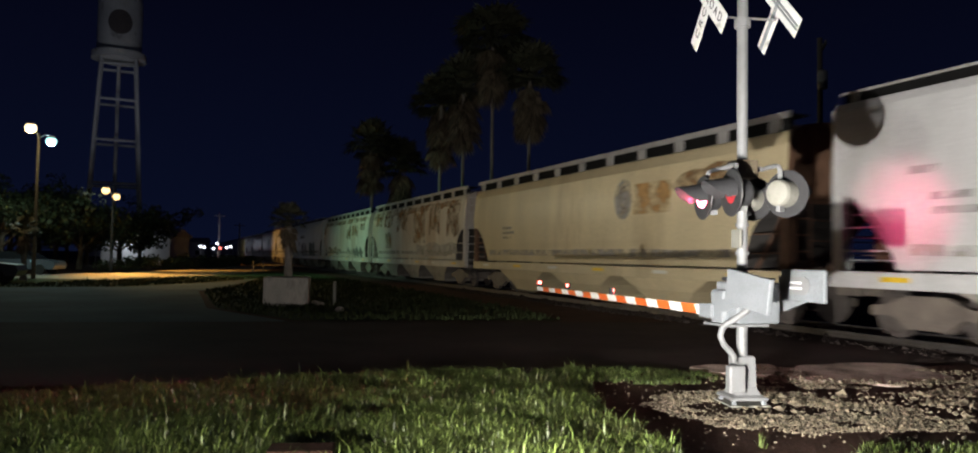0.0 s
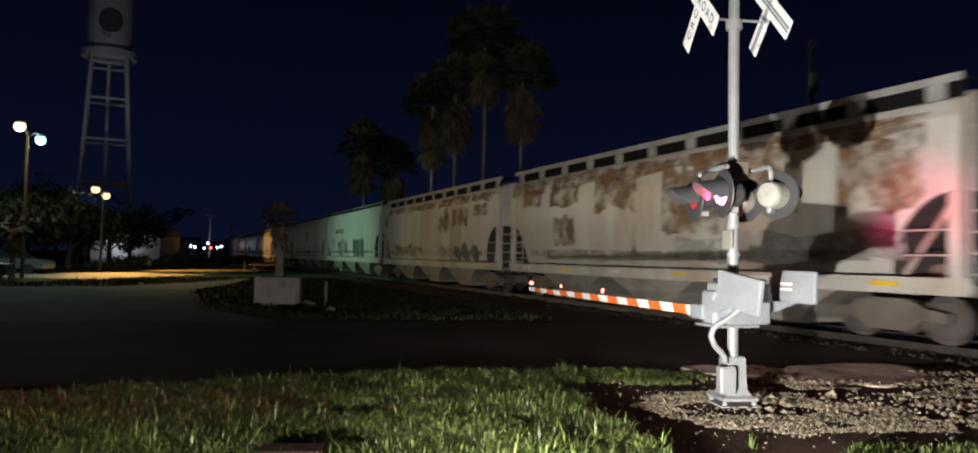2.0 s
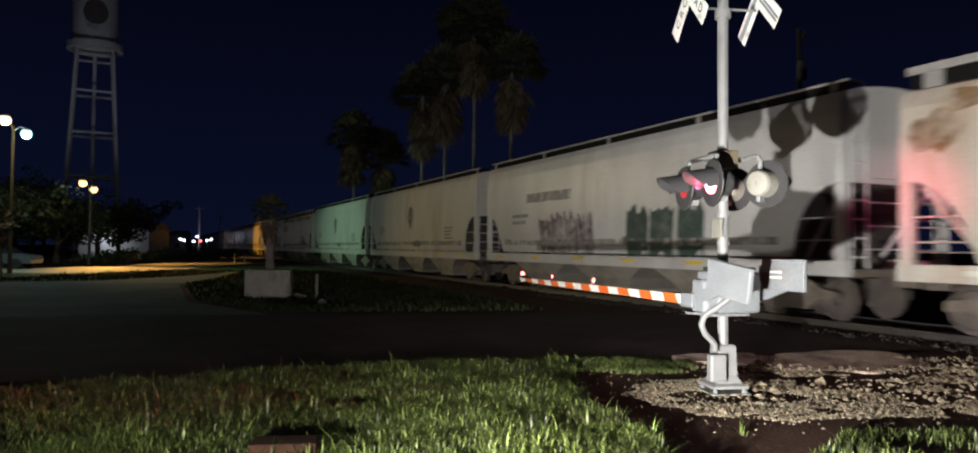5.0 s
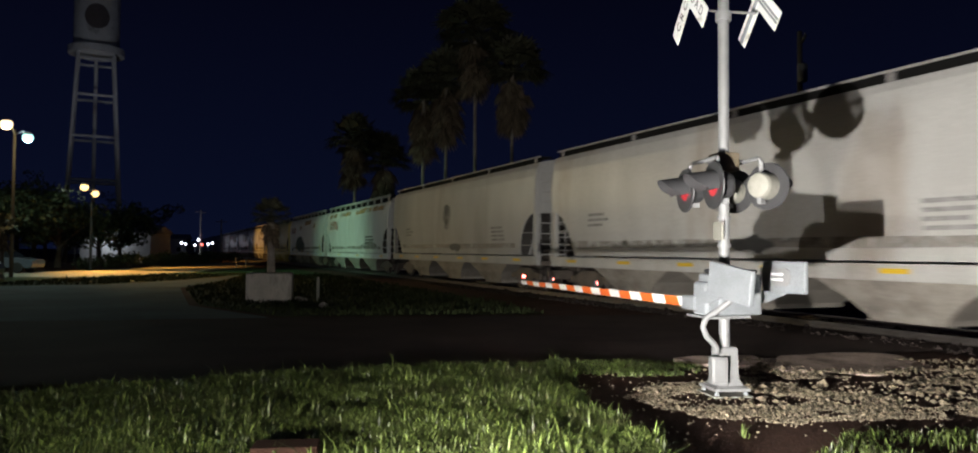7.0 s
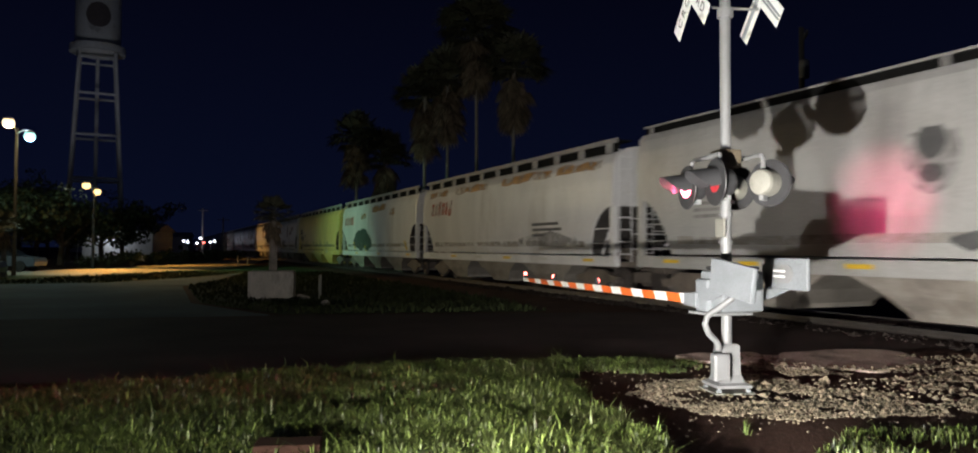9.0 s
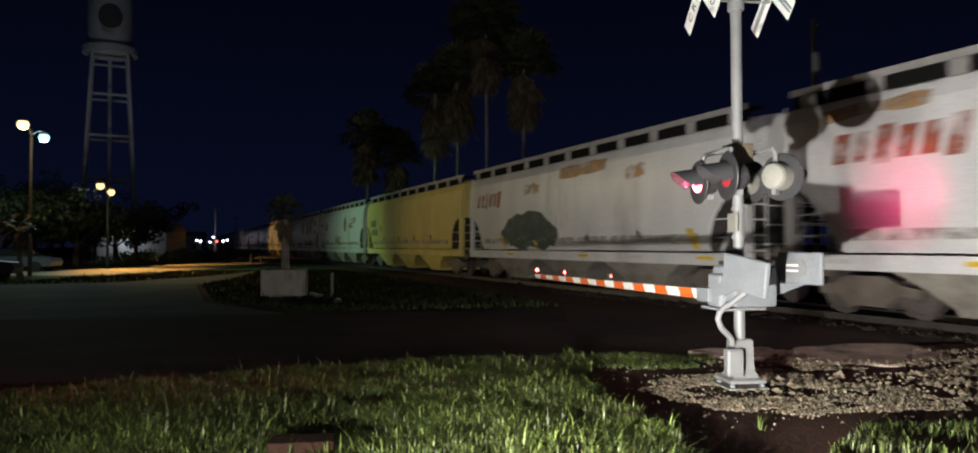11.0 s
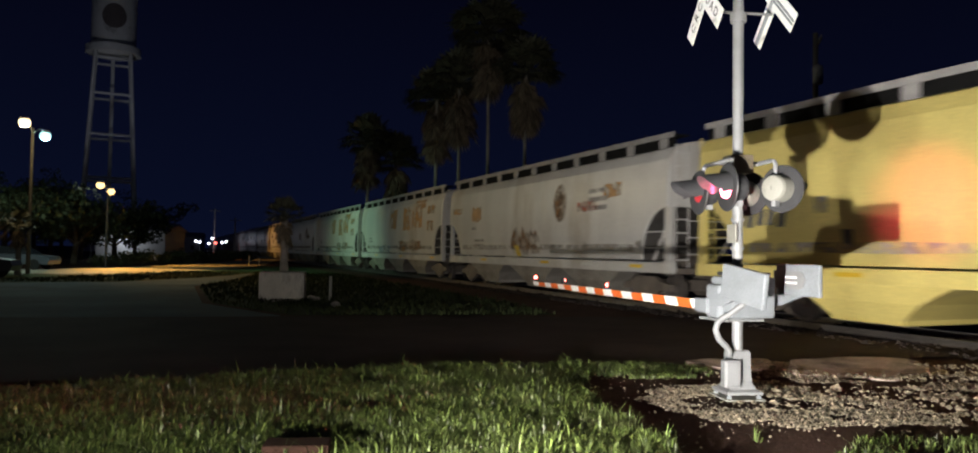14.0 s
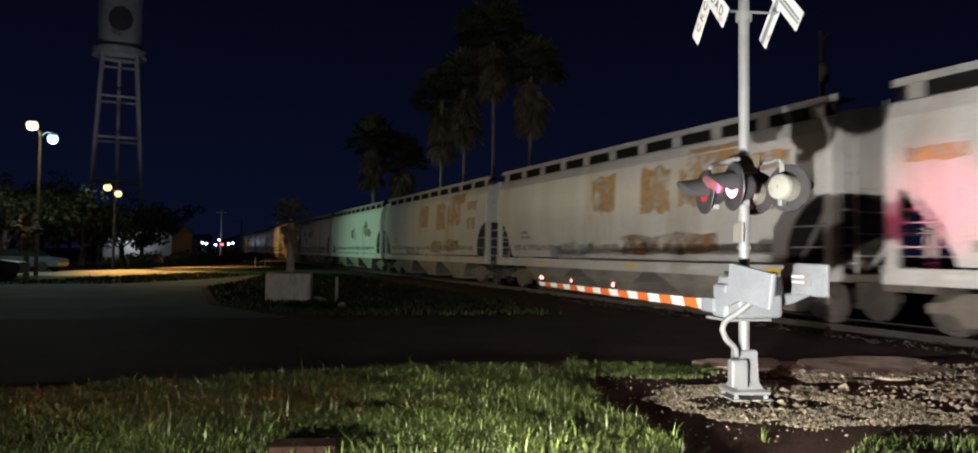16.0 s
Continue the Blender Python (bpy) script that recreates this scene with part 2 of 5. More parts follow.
bm = bmesh.new()
G = 60
bm_v = [[None] * (G + 1) for _ in range(G + 1)]
for i in range(G + 1):
    for j in range(G + 1):
        x, y = ((i / G * 2 - 1) ** 3) * 1500, ((j / G * 2 - 1) ** 3) * 1500
        bm_v[i][j] = bm.verts.new((x, y, -0.02 + 0.012 * noise.noise((x * 0.4, y * 0.4, 0))))
for i in range(G):
    for j in range(G):
        bm.faces.new((bm_v[i][j], bm_v[i + 1][j], bm_v[i + 1][j + 1], bm_v[i][j + 1]))
tagged(part("ground", bm, M_SOIL), "dark bare earth and thin verge around the crossing", "ground", kind="structure")

# the road, which the gate arm bars, runs over the track
ROAD = radians(13.0)
RX, RY = Vector((math.cos(ROAD), math.sin(ROAD), 0)), Vector((-math.sin(ROAD), math.cos(ROAD), 0))


def road_point(a, b):
    p = Vector((0.4, 13.2, 0)) + RX * a + RY * b
    return (p.x, p.y)


flat_sheet("road", [road_point(a, b) for a, b in ((-60, -3.3), (-20, -3.4), (-6, -3.2), (-1, -3.0), (4, -2.6), (11.5, -2.6), (11.5, 4.2), (-4, 5.2), (-60, 5.4))],
           0.012, M_ASPHALT, "dark worn asphalt road leading over the level crossing", "road")
flat_sheet("pavement", [(-70, -8.0), (-10, 11.5), (-5.5, 13.5), (-5.2, 17.5), (-8.5, 21.0), (-12.5, 30), (-13.6, 38), (-15.5, 46), (-15.6, 38), (-17, 32.5), (-20.5, 30.6), (-45, 25), (-70, 15)],
           0.006, M_LOT, "grey worn asphalt of an open parking ground", "pavement")
flat_sheet("pavement", [(-70, 36), (-28, 40.2), (-21.8, 40.2), (-20.2, 48), (-20.6, 58), (-21.6, 67), (-28.8, 94), (-45, 150), (-50, 150), (-34, 100), (-29.5, 75), (-28.8, 56), (-30, 48), (-70, 45)], 0.015, M_LANE,
           "far asphalt lane under orange street light", "pavement")

VERGE = [(-45, 25.3), (-20.5, 30.8), (-17, 32.7), (-15.8, 38), (-15.4, 46.5), (-13.4, 38), (-12.3, 30), (-8.3, 21.2), (-5.0, 17.7), (1.5, 19.0), (0.2, 23.5), (-10, 47), (-18, 66), (-21.4, 66.5), (-20.4, 58), (-20.0, 48), (-21.6, 40.0), (-28, 40.0), (-45, 38.0)]
flat_sheet("ground", VERGE, -0.002, M_FIELD, "dark rough grass verge between the lot and the track", "grass verge")

# near grass, cut off by the road and a bare track beside the signal
GRASS_EDGE = [(-9.0, 6.6), (-5.2, 8.0), (-3.4, 8.9), (-1.6, 9.7), (0.2, 10.3), (1.0, 10.5), (1.12, 9.3), (0.95, 8.4), (1.05, 7.4), (1.3, 6.4), (1.5, 5.2), (1.9, 3.5), (2.4, 0.0), (3.0, -5.0), (-9.0, -5.0)]


def inside(x, y, outline):
    hit = False
    for (x0, y0), (x1, y1) in zip(outline, outline[1:] + outline[:1]):
        if (y0 > y) != (y1 > y) and x < x0 + (y - y0) / (y1 - y0) * (x1 - x0):
            hit = not hit
    return hit


def grass_field(name, count, bounds, test, label, height=(0.05, 0.13), seed=3, wide=0.006, material=M_GRASS):
    rng = random.Random(seed)
    verts, faces = [], []
    made = 0
    while made < count:
        x, y = rng.uniform(bounds[0], bounds[2]), rng.uniform(bounds[1], bounds[3])
        made += 1
        if not test(x, y, rng):
            continue
        tuft = 0.5 + 0.6 * noise.noise((x * 1.3, y * 1.3, 3.1)) + 0.55 * noise.noise((x * 5, y * 5, 1.0))
        if tuft < 0.24:
            continue
        for _ in range(3):
            h = rng.uniform(*height) * (0.55 + 0.85 * max(tuft, 0)) * (1.8 if rng.random() < 0.025 else 1)
            q, lean = rng.uniform(0, 6.283), rng.uniform(0.1, 1.3) * h
            bx, by = x + rng.gauss(0, 0.012), y + rng.gauss(0, 0.012)
            ca, sa, w = math.cos(q), math.sin(q), wide * rng.uniform(0.6, 1.3)
            k = len(verts)
            mx, my, tx, ty = bx + ca * lean * 0.35, by + sa * lean * 0.35, bx + ca * lean, by + sa * lean
            verts += [(bx - sa * w, by + ca * w, -0.01), (bx + sa * w, by - ca * w, -0.01),
                      (mx + sa * w * 0.8, my - ca * w * 0.8, h * 0.6), (mx - sa * w * 0.8, my + ca * w * 0.8, h * 0.6), (tx, ty, h * rng.uniform(0.75, 1.0))]
            faces += [(k, k + 1, k + 2, k + 3), (k + 3, k + 2, k + 4)]
    return tagged(raw(name, verts, faces, material), label, "grass", kind="stuff")


flat_sheet("ground", [(x, y - 0.25) for x, y in GRASS_EDGE], 0.002, mat("thatch", (0.05, 0.052, 0.028), 0.95, 0, 0.45, 3, 40, 0.6), "thin thatch and earth under the verge grass", "grass verge")


def near_grass(x, y, rng):
    wob = 0.12 * noise.noise((x * 2, y * 2, 0.5))
    return inside(x + wob, y + wob, GRASS_EDGE)


grass_field("grass", 90000, (-7.5, 4.6, 2.0, 10.6), near_grass, "green rough verge grass beside the road")
grass_field("grass", 34000, (-7.5, -4.5, 2.8, 4.6), near_grass, "green rough verge grass under the viewer", (0.04, 0.09), 13)
grass_field("grass", 2600, (0.9, 9.3, 3.0, 11.0), lambda x, y, r: (x - 1.9) ** 2 / 1.0 + (y - 10.2) ** 2 / 0.4 < 1, "short thin grass behind the signal base",
            (0.03, 0.06), 5)
grass_field("grass", 1500, (2.2, 5.2, 6.5, 6.6), lambda x, y, r: noise.noise((x * 1.5, y * 1.5, 9)) > 0.05, "sparse green grass at the gravel's edge", (0.05, 0.1), 7)


grass_field("grass", 16000, (-22, 18, 1.5, 48), lambda x, y, r: inside(x, y, VERGE), "dark rough grass around the planter", (0.06, 0.16), 9, 0.02, M_FIELD)


# ---- gravel ----
def stones(name, count, bounds, test, material, label, size=(0.010, 0.024), seed=1, z=0.0):
    rng = random.Random(seed)
    verts, faces = [], []
    base = [(1, 0, 0), (-1, 0, 0), (0, 1, 0), (0, -1, 0), (0, 0, 1), (0, 0, -1)]
    tri = [(0, 2, 4), (2, 1, 4), (1, 3, 4), (3, 0, 4), (2, 0, 5), (1, 2, 5), (3, 1, 5), (0, 3, 5)]
    for _ in range(count):
        x, y = rng.uniform(bounds[0], bounds[2]), rng.uniform(bounds[1], bounds[3])
        r = rng.uniform(*size) * (1.8 if rng.random() < 0.06 else 1)
        if not test(x, y, rng):
            continue
        k, q = len(verts), rng.uniform(0, 6.28)
        c, s = math.cos(q), math.sin(q)
        for bx, by, bz in base:
            px, py, pz = bx * r * rng.uniform(0.6, 1.4), by * r * rng.uniform(0.6, 1.4), bz * r * rng.uniform(0.4, 0.9)
            px, py = px + rng.gauss(0, r * 0.25), py + rng.gauss(0, r * 0.25)
            verts.append((x + px * c - py * s, y + px * s + py * c, z + pz + r * 0.25))
        faces += [(a + k, b + k, d + k) for a, b, d in tri]
    return tagged(raw(name, verts, faces, material), label, "gravel", kind="stuff")


def bare_concrete(x, y):
    return ((x - 5.2) / 1.0) ** 2 + ((y - 10.8) / 0.8) ** 2 < 0.95 + 0.35 * noise.noise((x * 3, y * 3, 8))


def near_gravel(x, y, rng):
    if bare_concrete(x, y):
        return rng.random() < 0.02
    e = ((x - 3.0) / 1.45) ** 2 + ((y - 8.15) / 1.15) ** 2
    bare = ((x - 2.75) / 0.75) ** 2 + ((y - 8.15) / 0.33) ** 2 < 1 or ((x - 4.4) / 0.7) ** 2 + ((y - 8.9) / 0.35) ** 2 < 1
    if bare:
        return rng.random() < 0.06
    if e < 1 + 0.25 * noise.noise((x * 3, y * 3, 0)):
        return rng.random() < 0.95 and (noise.noise((x * 2.2, y * 3.5, 6)) > -0.32 or rng.random() < 0.2)
    if 3.2 < x < 9 and 7.2 < y < 10.4:
        return noise.noise((x * 1.1, y * 2.2, 4)) + 0.5 * noise.noise((x * 4, y * 6, 4)) > 0.0 and rng.random() < 0.75
    return rng.random() < 0.015


stones("gravel", 70000, (0.8, 6.2, 8.5, 10.6), near_gravel, M_STONE, "pale crushed gravel around the signal base", (0.007, 0.017))
stones("gravel", 500, (3.6, 9.7, 7.4, 11.1), lambda x, y, r: not bare_concrete(x, y), M_STONE, "loose stones over the concrete's edge", (0.012, 0.03), 31, 0.03)
stones("gravel", 900, (2.6, 7.6, 8.0, 10.4), lambda x, y, r: noise.noise((x, y, 2)) > -0.2 and not bare_concrete(x, y), M_STONE, "larger pale broken stones in the gravel", (0.02, 0.036), 11)


def slab_of_concrete(cx, cy, rx, ry, turn, seed):
    bm = bmesh.new()
    slab(bm, disc_outline(rx, ry, 44, 0.2, random.Random(seed)), 0.3, pose(cx, cy, -0.272, 2, 0, turn))
    tagged(part("pavement_patch", bm, M_PATCH), "worn pale concrete patch in the gravel", "concrete patch", kind="structure")


slab_of_concrete(5.2, 10.8, 1.08, 0.85, 20, 4)
slab_of_concrete(3.55, 10.9, 0.75, 0.4, 4, 8)

# ---- track ----
bm = bmesh.new()
slab(bm, [(-1.9, -0.05), (1.9, -0.05), (1.55, 0.0), (-1.55, 0.0)], 460, Matrix.Translation(on_track(-40, TRACK_D)) @ Matrix(((-math.cos(AZ), 0, -math.sin(AZ), 0), (-math.sin(AZ), 0, math.cos(AZ), 0), (0, 1, 0, 0), (0, 0, 0, 1))))
tagged(part("track_bed", bm, M_BALLAST), "dark crushed stone bed under the rails", "track bed", kind="structure")


def bed_stone(x, y, rng):
    d = Vector((x, y, 0)).dot(ACROSS)
    return abs(d - TRACK_D) < 1.9


stones("ballast", 22000, (-6, 4, 12, 36), bed_stone, M_BALLAST, "dark crushed stone ballast between the rails", (0.03, 0.05), 21)
for side in (-0.7175, 0.7175):
    bm = bmesh.new()
    prof = [(-0.07, 0.0), (0.07, 0.0), (0.07, 0.012), (0.012, 0.03), (0.012, 0.11), (0.036, 0.12), (0.036, 0.15), (-0.036, 0.15), (-0.036, 0.12), (-0.012, 0.11), (-0.012, 0.03), (-0.07, 0.012)]
    slab(bm, prof, 460, Matrix.Translation(on_track(-40, TRACK_D + side)) @ Matrix(((-math.cos(AZ), 0, -math.sin(AZ), 0), (-math.sin(AZ), 0, math.cos(AZ), 0), (0, 1, 0, 0), (0, 0, 0, 1))))
    tagged(part("rail", bm, M_RAIL), "polished steel rail on the ballast", "rail", "rails of the track")
tie = bmesh.new()
box(tie, (-0.11, -1.3, -0.12), (0.11, 1.3, 0.012), 0.01)
tie = tagged(part("railway_tie", tie, M_TIE), "dark weathered wooden tie in the ballast", "railway tie", "ties of the track")
tie.matrix_world = track_pose(-8, 0.0)
for k in range(1, 80):
    copy_thing(tie, track_pose(-8 + 0.6 * k, 0.0))


# ---- freight train ----
PITCH = 18.55
COUPLINGS = [11.63, 31.3, 50.28, 68.85, 87.1, 105.34, 124.05, 142.6, 161.18, 180.6, 198.85, 217.2]  # places along the track at the start


def coupling(k):
    """Place of the coupling ahead of car k; the first car rolls ahead of the first place."""
    k -= 1
    return COUPLINGS[0] - PITCH if k < 0 else COUPLINGS[k] if k < 12 else COUPLINGS[-1] + PITCH * (k - 11)


def rolled(t):
    return 11.859 * t - 0.0054 * t * t


HALF = 8.68          # half the length of a car body
ARCH = 2.72          # top of the open arch over each truck


def body_end(z):
    return HALF if z >= ARCH else HALF - 1.35 * math.sqrt(max(0.0, 1 - ((z - 1.0) / (ARCH - 1.0)) ** 2))


PROFILE = [(1.47, 1.28), (1.51, 1.5), (1.545, 1.75), (1.57, 2.0), (1.58, 2.25), (1.59, 2.45), (1.595, 2.6), (1.598, 2.68), (1.598, ARCH), (1.60, 3.0), (1.58, 3.5), (1.53, 4.0), (1.4, 4.3), (1.05, 4.46), (0.5, 4.55), (0.0, 4.57)]


SMOOTH = PROFILE[:10] + [(1.59, 3.5), (1.56, 4.0), (1.51, 4.3), (1.42, 4.47), (1.05, 4.56), (0.5, 4.62), (0.0, 4.64)]


def side_y(z):
    for (y0, z0), (y1, z1) in zip(PROFILE, PROFILE[1:]):
        if z0 <= z <= z1:
            return y0 + (y1 - y0) * (z - z0) / (z1 - z0)
    return PROFILE[0][0]


def hopper_mesh(outline):
    """Side sheets and roof as one skin; the ends are walls above the arches and sloped sheets below them."""
    bm = bmesh.new()
    prof = outline + [(-y, z) for y, z in outline[-2::-1]]
    n = len(prof)
    rings = []
    for s in (-1, -0.992, -0.8, -0.6, -0.4, -0.2, 0, 0.2, 0.4, 0.6, 0.8, 0.992, 1):
        inset = 0.02 if abs(s) == 1 else 0.0
        rings.append([bm.verts.new((s * body_end(z), y * (1 - inset), z)) for y, z in prof])
    for a, b in zip(rings, rings[1:]):
        for i in range(n - 1):
            bm.faces.new((a[i], a[i + 1], b[i + 1], b[i]))
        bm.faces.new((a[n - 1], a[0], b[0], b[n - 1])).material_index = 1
    for ring in (rings[0], rings[-1]):
        for i in range(n // 2):
            j = n - 1 - i
            if i + 1 == j - 1:
                f = bm.faces.new((ring[i], ring[i + 1], ring[j]))
            else:
                f = bm.faces.new((ring[i], ring[i + 1], ring[j - 1], ring[j]))
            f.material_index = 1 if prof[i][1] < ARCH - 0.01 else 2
    return bm


def shared(name, ob_mesh, material, parent, label=""):
    ob = new(name, ob_mesh)
    ob.parent = parent
    if label:
        ob["label"] = label
    return ob


def mesh_of(name, bm, material, smooth=False):
    ob = part(name, bm, material, smooth=smooth)
    me = ob.data
    bpy.data.objects.remove(ob)
    return me


CAR = {}
bm = bmesh.new()
box(bm, (-8.75, 1.38, 0.93), (8.75, 1.55, 1.235), 0.01)
CAR["side_sill"] = bm
# a fascia on brackets; the grating and strip behind it are blackened as shade
bm = bmesh.new()
box(bm, (-8.62, 1.355, 4.61), (8.62, 1.40, 4.75))
for k in range(11):
    x = -8.15 + k * 16.3 / 10
    box(bm, (x - 0.17, 1.335, 4.33), (x + 0.17, 1.375, 4.607))
CAR["running_board"] = bm
bm = bmesh.new()
box(bm, (-8.62, 1.33, 4.665), (8.62, 1.37, 4.71))
for k in range(5):
    x = -8.3 + k * 16.6 / 4
    box(bm, (x - 0.06, 1.335, 4.48), (x + 0.06, 1.36, 4.66))
CAR["slim_running_board"] = bm
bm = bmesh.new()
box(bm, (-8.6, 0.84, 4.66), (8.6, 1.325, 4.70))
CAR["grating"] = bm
# strip added only to paint the gap below the board dark
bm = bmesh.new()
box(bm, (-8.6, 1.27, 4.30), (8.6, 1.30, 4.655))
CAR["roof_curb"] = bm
bm = bmesh.new()
for k in range(1):
    x = 0
    lathe(bm, [(0.5, 4.5), (0.5, 4.68), (0.44, 4.72), (0.12, 4.75)], 16, pose(x, 0, 0))
CAR["hatch"] = bm
bm = bmesh.new()
for x in (0,):
    rings = []
    for z, hx, hy in ((1.2, 2.13, 1.50), (0.93, 1.85, 1.47), (0.6, 1.2, 1.38), (0.28, 0.8, 1.22), (0.18, 0.78, 1.18)):
        rings.append([(x - hx, -hy, z), (x + hx, -hy, z), (x + hx, hy, z), (x - hx, hy, z)])
    ring_tube(bm, rings)
CAR["hopper_bay"] = bm
bm = bmesh.new()
for y in (-1, 1):
    for yy in (0.98, 1.40):
        tube(bm, [(8.76, y * yy, 1.0), (8.76, y * yy, 4.4)], 0.022, 6)
    for k in range(9):
        z = 1.3 + 0.36 * k
        tube(bm, [(8.76, y * 0.98, z), (8.76, y * 1.40, z)], 0.02, 5)
    for z in (1.62, 2.06):
        tube(bm, [(7.55, y * 1.5, z), (8.72, y * 1.5, z)], 0.018, 5)
    tube(bm, [(7.25, y * 1.1, 1.1), (8.4, y * 1.25, 2.6)], 0.05, 6)
for k in range(4):
    tube(bm, [(8.74, -1.0, 1.45 + 0.45 * k), (8.74, 1.0, 1.45 + 0.45 * k)], 0.014, 5)
CAR["end_ladder"] = bm
bm = bmesh.new()
box(bm, (8.46, 1.40, 1.0), (8.69, 1.545, ARCH + 0.02), 0.008)
CAR["corner_post"] = bm
bm = bmesh.new()
box(bm, (6.2, -1.38, 0.92), (8.8, 1.38, 1.08), 0.02)
box(bm, (8.7, -0.16, 0.72), (9.22, 0.16, 1.0), 0.03)
lathe(bm, [(0.28, 0), (0.28, 0.9)], 12, pose(7.7, 0.3, 1.2, 90))
CAR["end_platform"] = bm
CARMESH = {}
# near-black colour stands in for shade under the roof boards
M_GAPSHADE = mat("roof_gap_shade", (0.008, 0.008, 0.008), 0.95, 0, 0.3, 3, 30, 0.1)
for key, b in CAR.items():
    CARMESH[key] = mesh_of(key, b, M_GAPSHADE if key in ("roof_curb", "grating") else M_TRUCK if key in ("end_ladder", "end_platform") else M_GALV)

# one truck: side frames and wheels
bm = bmesh.new()
box(bm, (-0.35, -1.05, 0.38), (0.35, 1.05, 0.72), 0.03)
MESH_BOLSTER = mesh_of("bolster", bm, M_TRUCK)
bm = bmesh.new()
slab(bm, [(-1.15, 0.42), (-1.15, 0.6), (-0.75, 0.66), (-0.4, 0.82), (0.4, 0.82), (0.75, 0.66), (1.15, 0.6), (1.15, 0.42), (0.72, 0.45), (0.4, 0.22), (-0.4, 0.22), (-0.72, 0.45)],
     0.14, Matrix(((1, 0, 0, 0), (0, 0, -1, 1.12), (0, 1, 0, 0), (0, 0, 0, 1))))
MESH_SIDEFRAME = mesh_of("side_frame", bm, M_TRUCK)
bm = bmesh.new()
lathe(bm, [(0.455, -0.07), (0.455, -0.045), (0.42, -0.04), (0.42, 0.06), (0.36, 0.062), (0.33, 0.02), (0.14, 0.03), (0.12, 0.1), (0.03, 0.12)], 24, pose(0, 0, 0, -90))
MESH_WHEEL = mesh_of("wheel", bm, M_WHEEL)


def add_truck(car, x):
    t = shared("truck", MESH_BOLSTER, M_TRUCK, car)
    t.matrix_local = pose(x, 0, 0)
    for turn in (0, 180):
        f = shared("side_frame", MESH_SIDEFRAME, M_TRUCK, t)
        f.matrix_local = pose(0, 0, 0, 0, 0, turn)
    for wx in (-0.88, 0.88):
        for turn in (0, 180):
            w = shared("wheel", MESH_WHEEL, M_WHEEL, t)
            w.matrix_local = pose(wx, 0.74 if turn == 0 else -0.74, 0.455 - 0.0, 0, 0, turn)


def car_paint(name, color, dirt=RUST, amount=0.3):
    return mat(name, color, 0.42, 0, 0.2, 0.7, 25, 0.04, dirt, amount, 0.3, coat=0.25)


PAINTS = {
    "white": car_paint("white_car_paint", (0.70, 0.70, 0.70), (0.36, 0.33, 0.30), 0.25),
    "clean": car_paint("clean_white_car_paint", (0.56, 0.56, 0.555), (0.36, 0.34, 0.31), 0.25),
    "dusty": car_paint("dusty_car_paint", (0.57, 0.56, 0.54), (0.33, 0.27, 0.2), 0.4),
    "grey": car_paint("grey_car_paint", (0.45, 0.45, 0.435), (0.27, 0.25, 0.23), 0.4),
    "pale": car_paint("pale_grey_car_paint", (0.51, 0.505, 0.48), (0.3, 0.22, 0.15), 0.35),
    "tan": car_paint("tan_car_paint", (0.56, 0.47, 0.29), (0.36, 0.27, 0.15), 0.35),
    "rusty": car_paint("rust_stained_car_paint", (0.56, 0.54, 0.49), (0.3, 0.18, 0.09), 0.6),
    "yellow": car_paint("yellow_car_paint", (0.74, 0.61, 0.2), (0.46, 0.36, 0.15), 0.3),
}
BODIES = {}
# hopper bays in a darker, browner tone than the bodies
M_BAY = mat("darker_bay_paint", (0.30, 0.275, 0.24), 0.75, 0, 0.3, 1.2, 25, 0.05, (0.12, 0.10, 0.085), 0.5)
M_BOARD = mat("grating_steel", (0.33, 0.32, 0.31), 0.7, 0.1, 0.25, 3, 40, 0.1)
# grime colour deepened so that the open arches and underside look shaded
M_SHADEGRIME = mat("shaded_grimy_steel", (0.055, 0.05, 0.046), 0.85, 0, 0.35, 2, 25, 0.1)
M_DUSTBAND = mat("dust_band", (0.40, 0.37, 0.33), 0.8, 0, 0.3, 1.5, 25, 0.0, ragged=0.3)
M_BROWN = mat("rust_brown_patch", (0.25, 0.13, 0.05), 0.8, 0, 0.35, 2, 25, 0.1, (0.36, 0.26, 0.16), 0.5, ragged=0.3)
M_ORANGEMARK = mat("orange_mark", (0.55, 0.30, 0.10), 0.6, 0, 0.25, 3, 25, 0.0, (0.4, 0.3, 0.18), 0.4, ragged=0.2)
M_REDMARK = mat("faded_red_mark", (0.42, 0.09, 0.045), 0.6, 0, 0.25, 3, 25, 0.0, ragged=0.1)
M_DARKMARK = mat("dark_mark", (0.1, 0.1, 0.1), 0.7, 0, 0.3, 3, 25, 0.0)
M_GREENSPRAY = mat("dark_green_spray", (0.045, 0.075, 0.065), 0.6, 0, 0.5, 3, 25, 0.0, (0.16, 0.18, 0.16), 0.4)
M_PURPLESPRAY = mat("purple_spray", (0.16, 0.1, 0.15), 0.6, 0, 0.5, 3, 25, 0.0, (0.3, 0.25, 0.3), 0.3, ragged=0.25)
M_YELLOWSPRAY = mat("yellow_spray", (0.7, 0.5, 0.05), 0.6, 0, 0.3, 3, 25, 0.0)
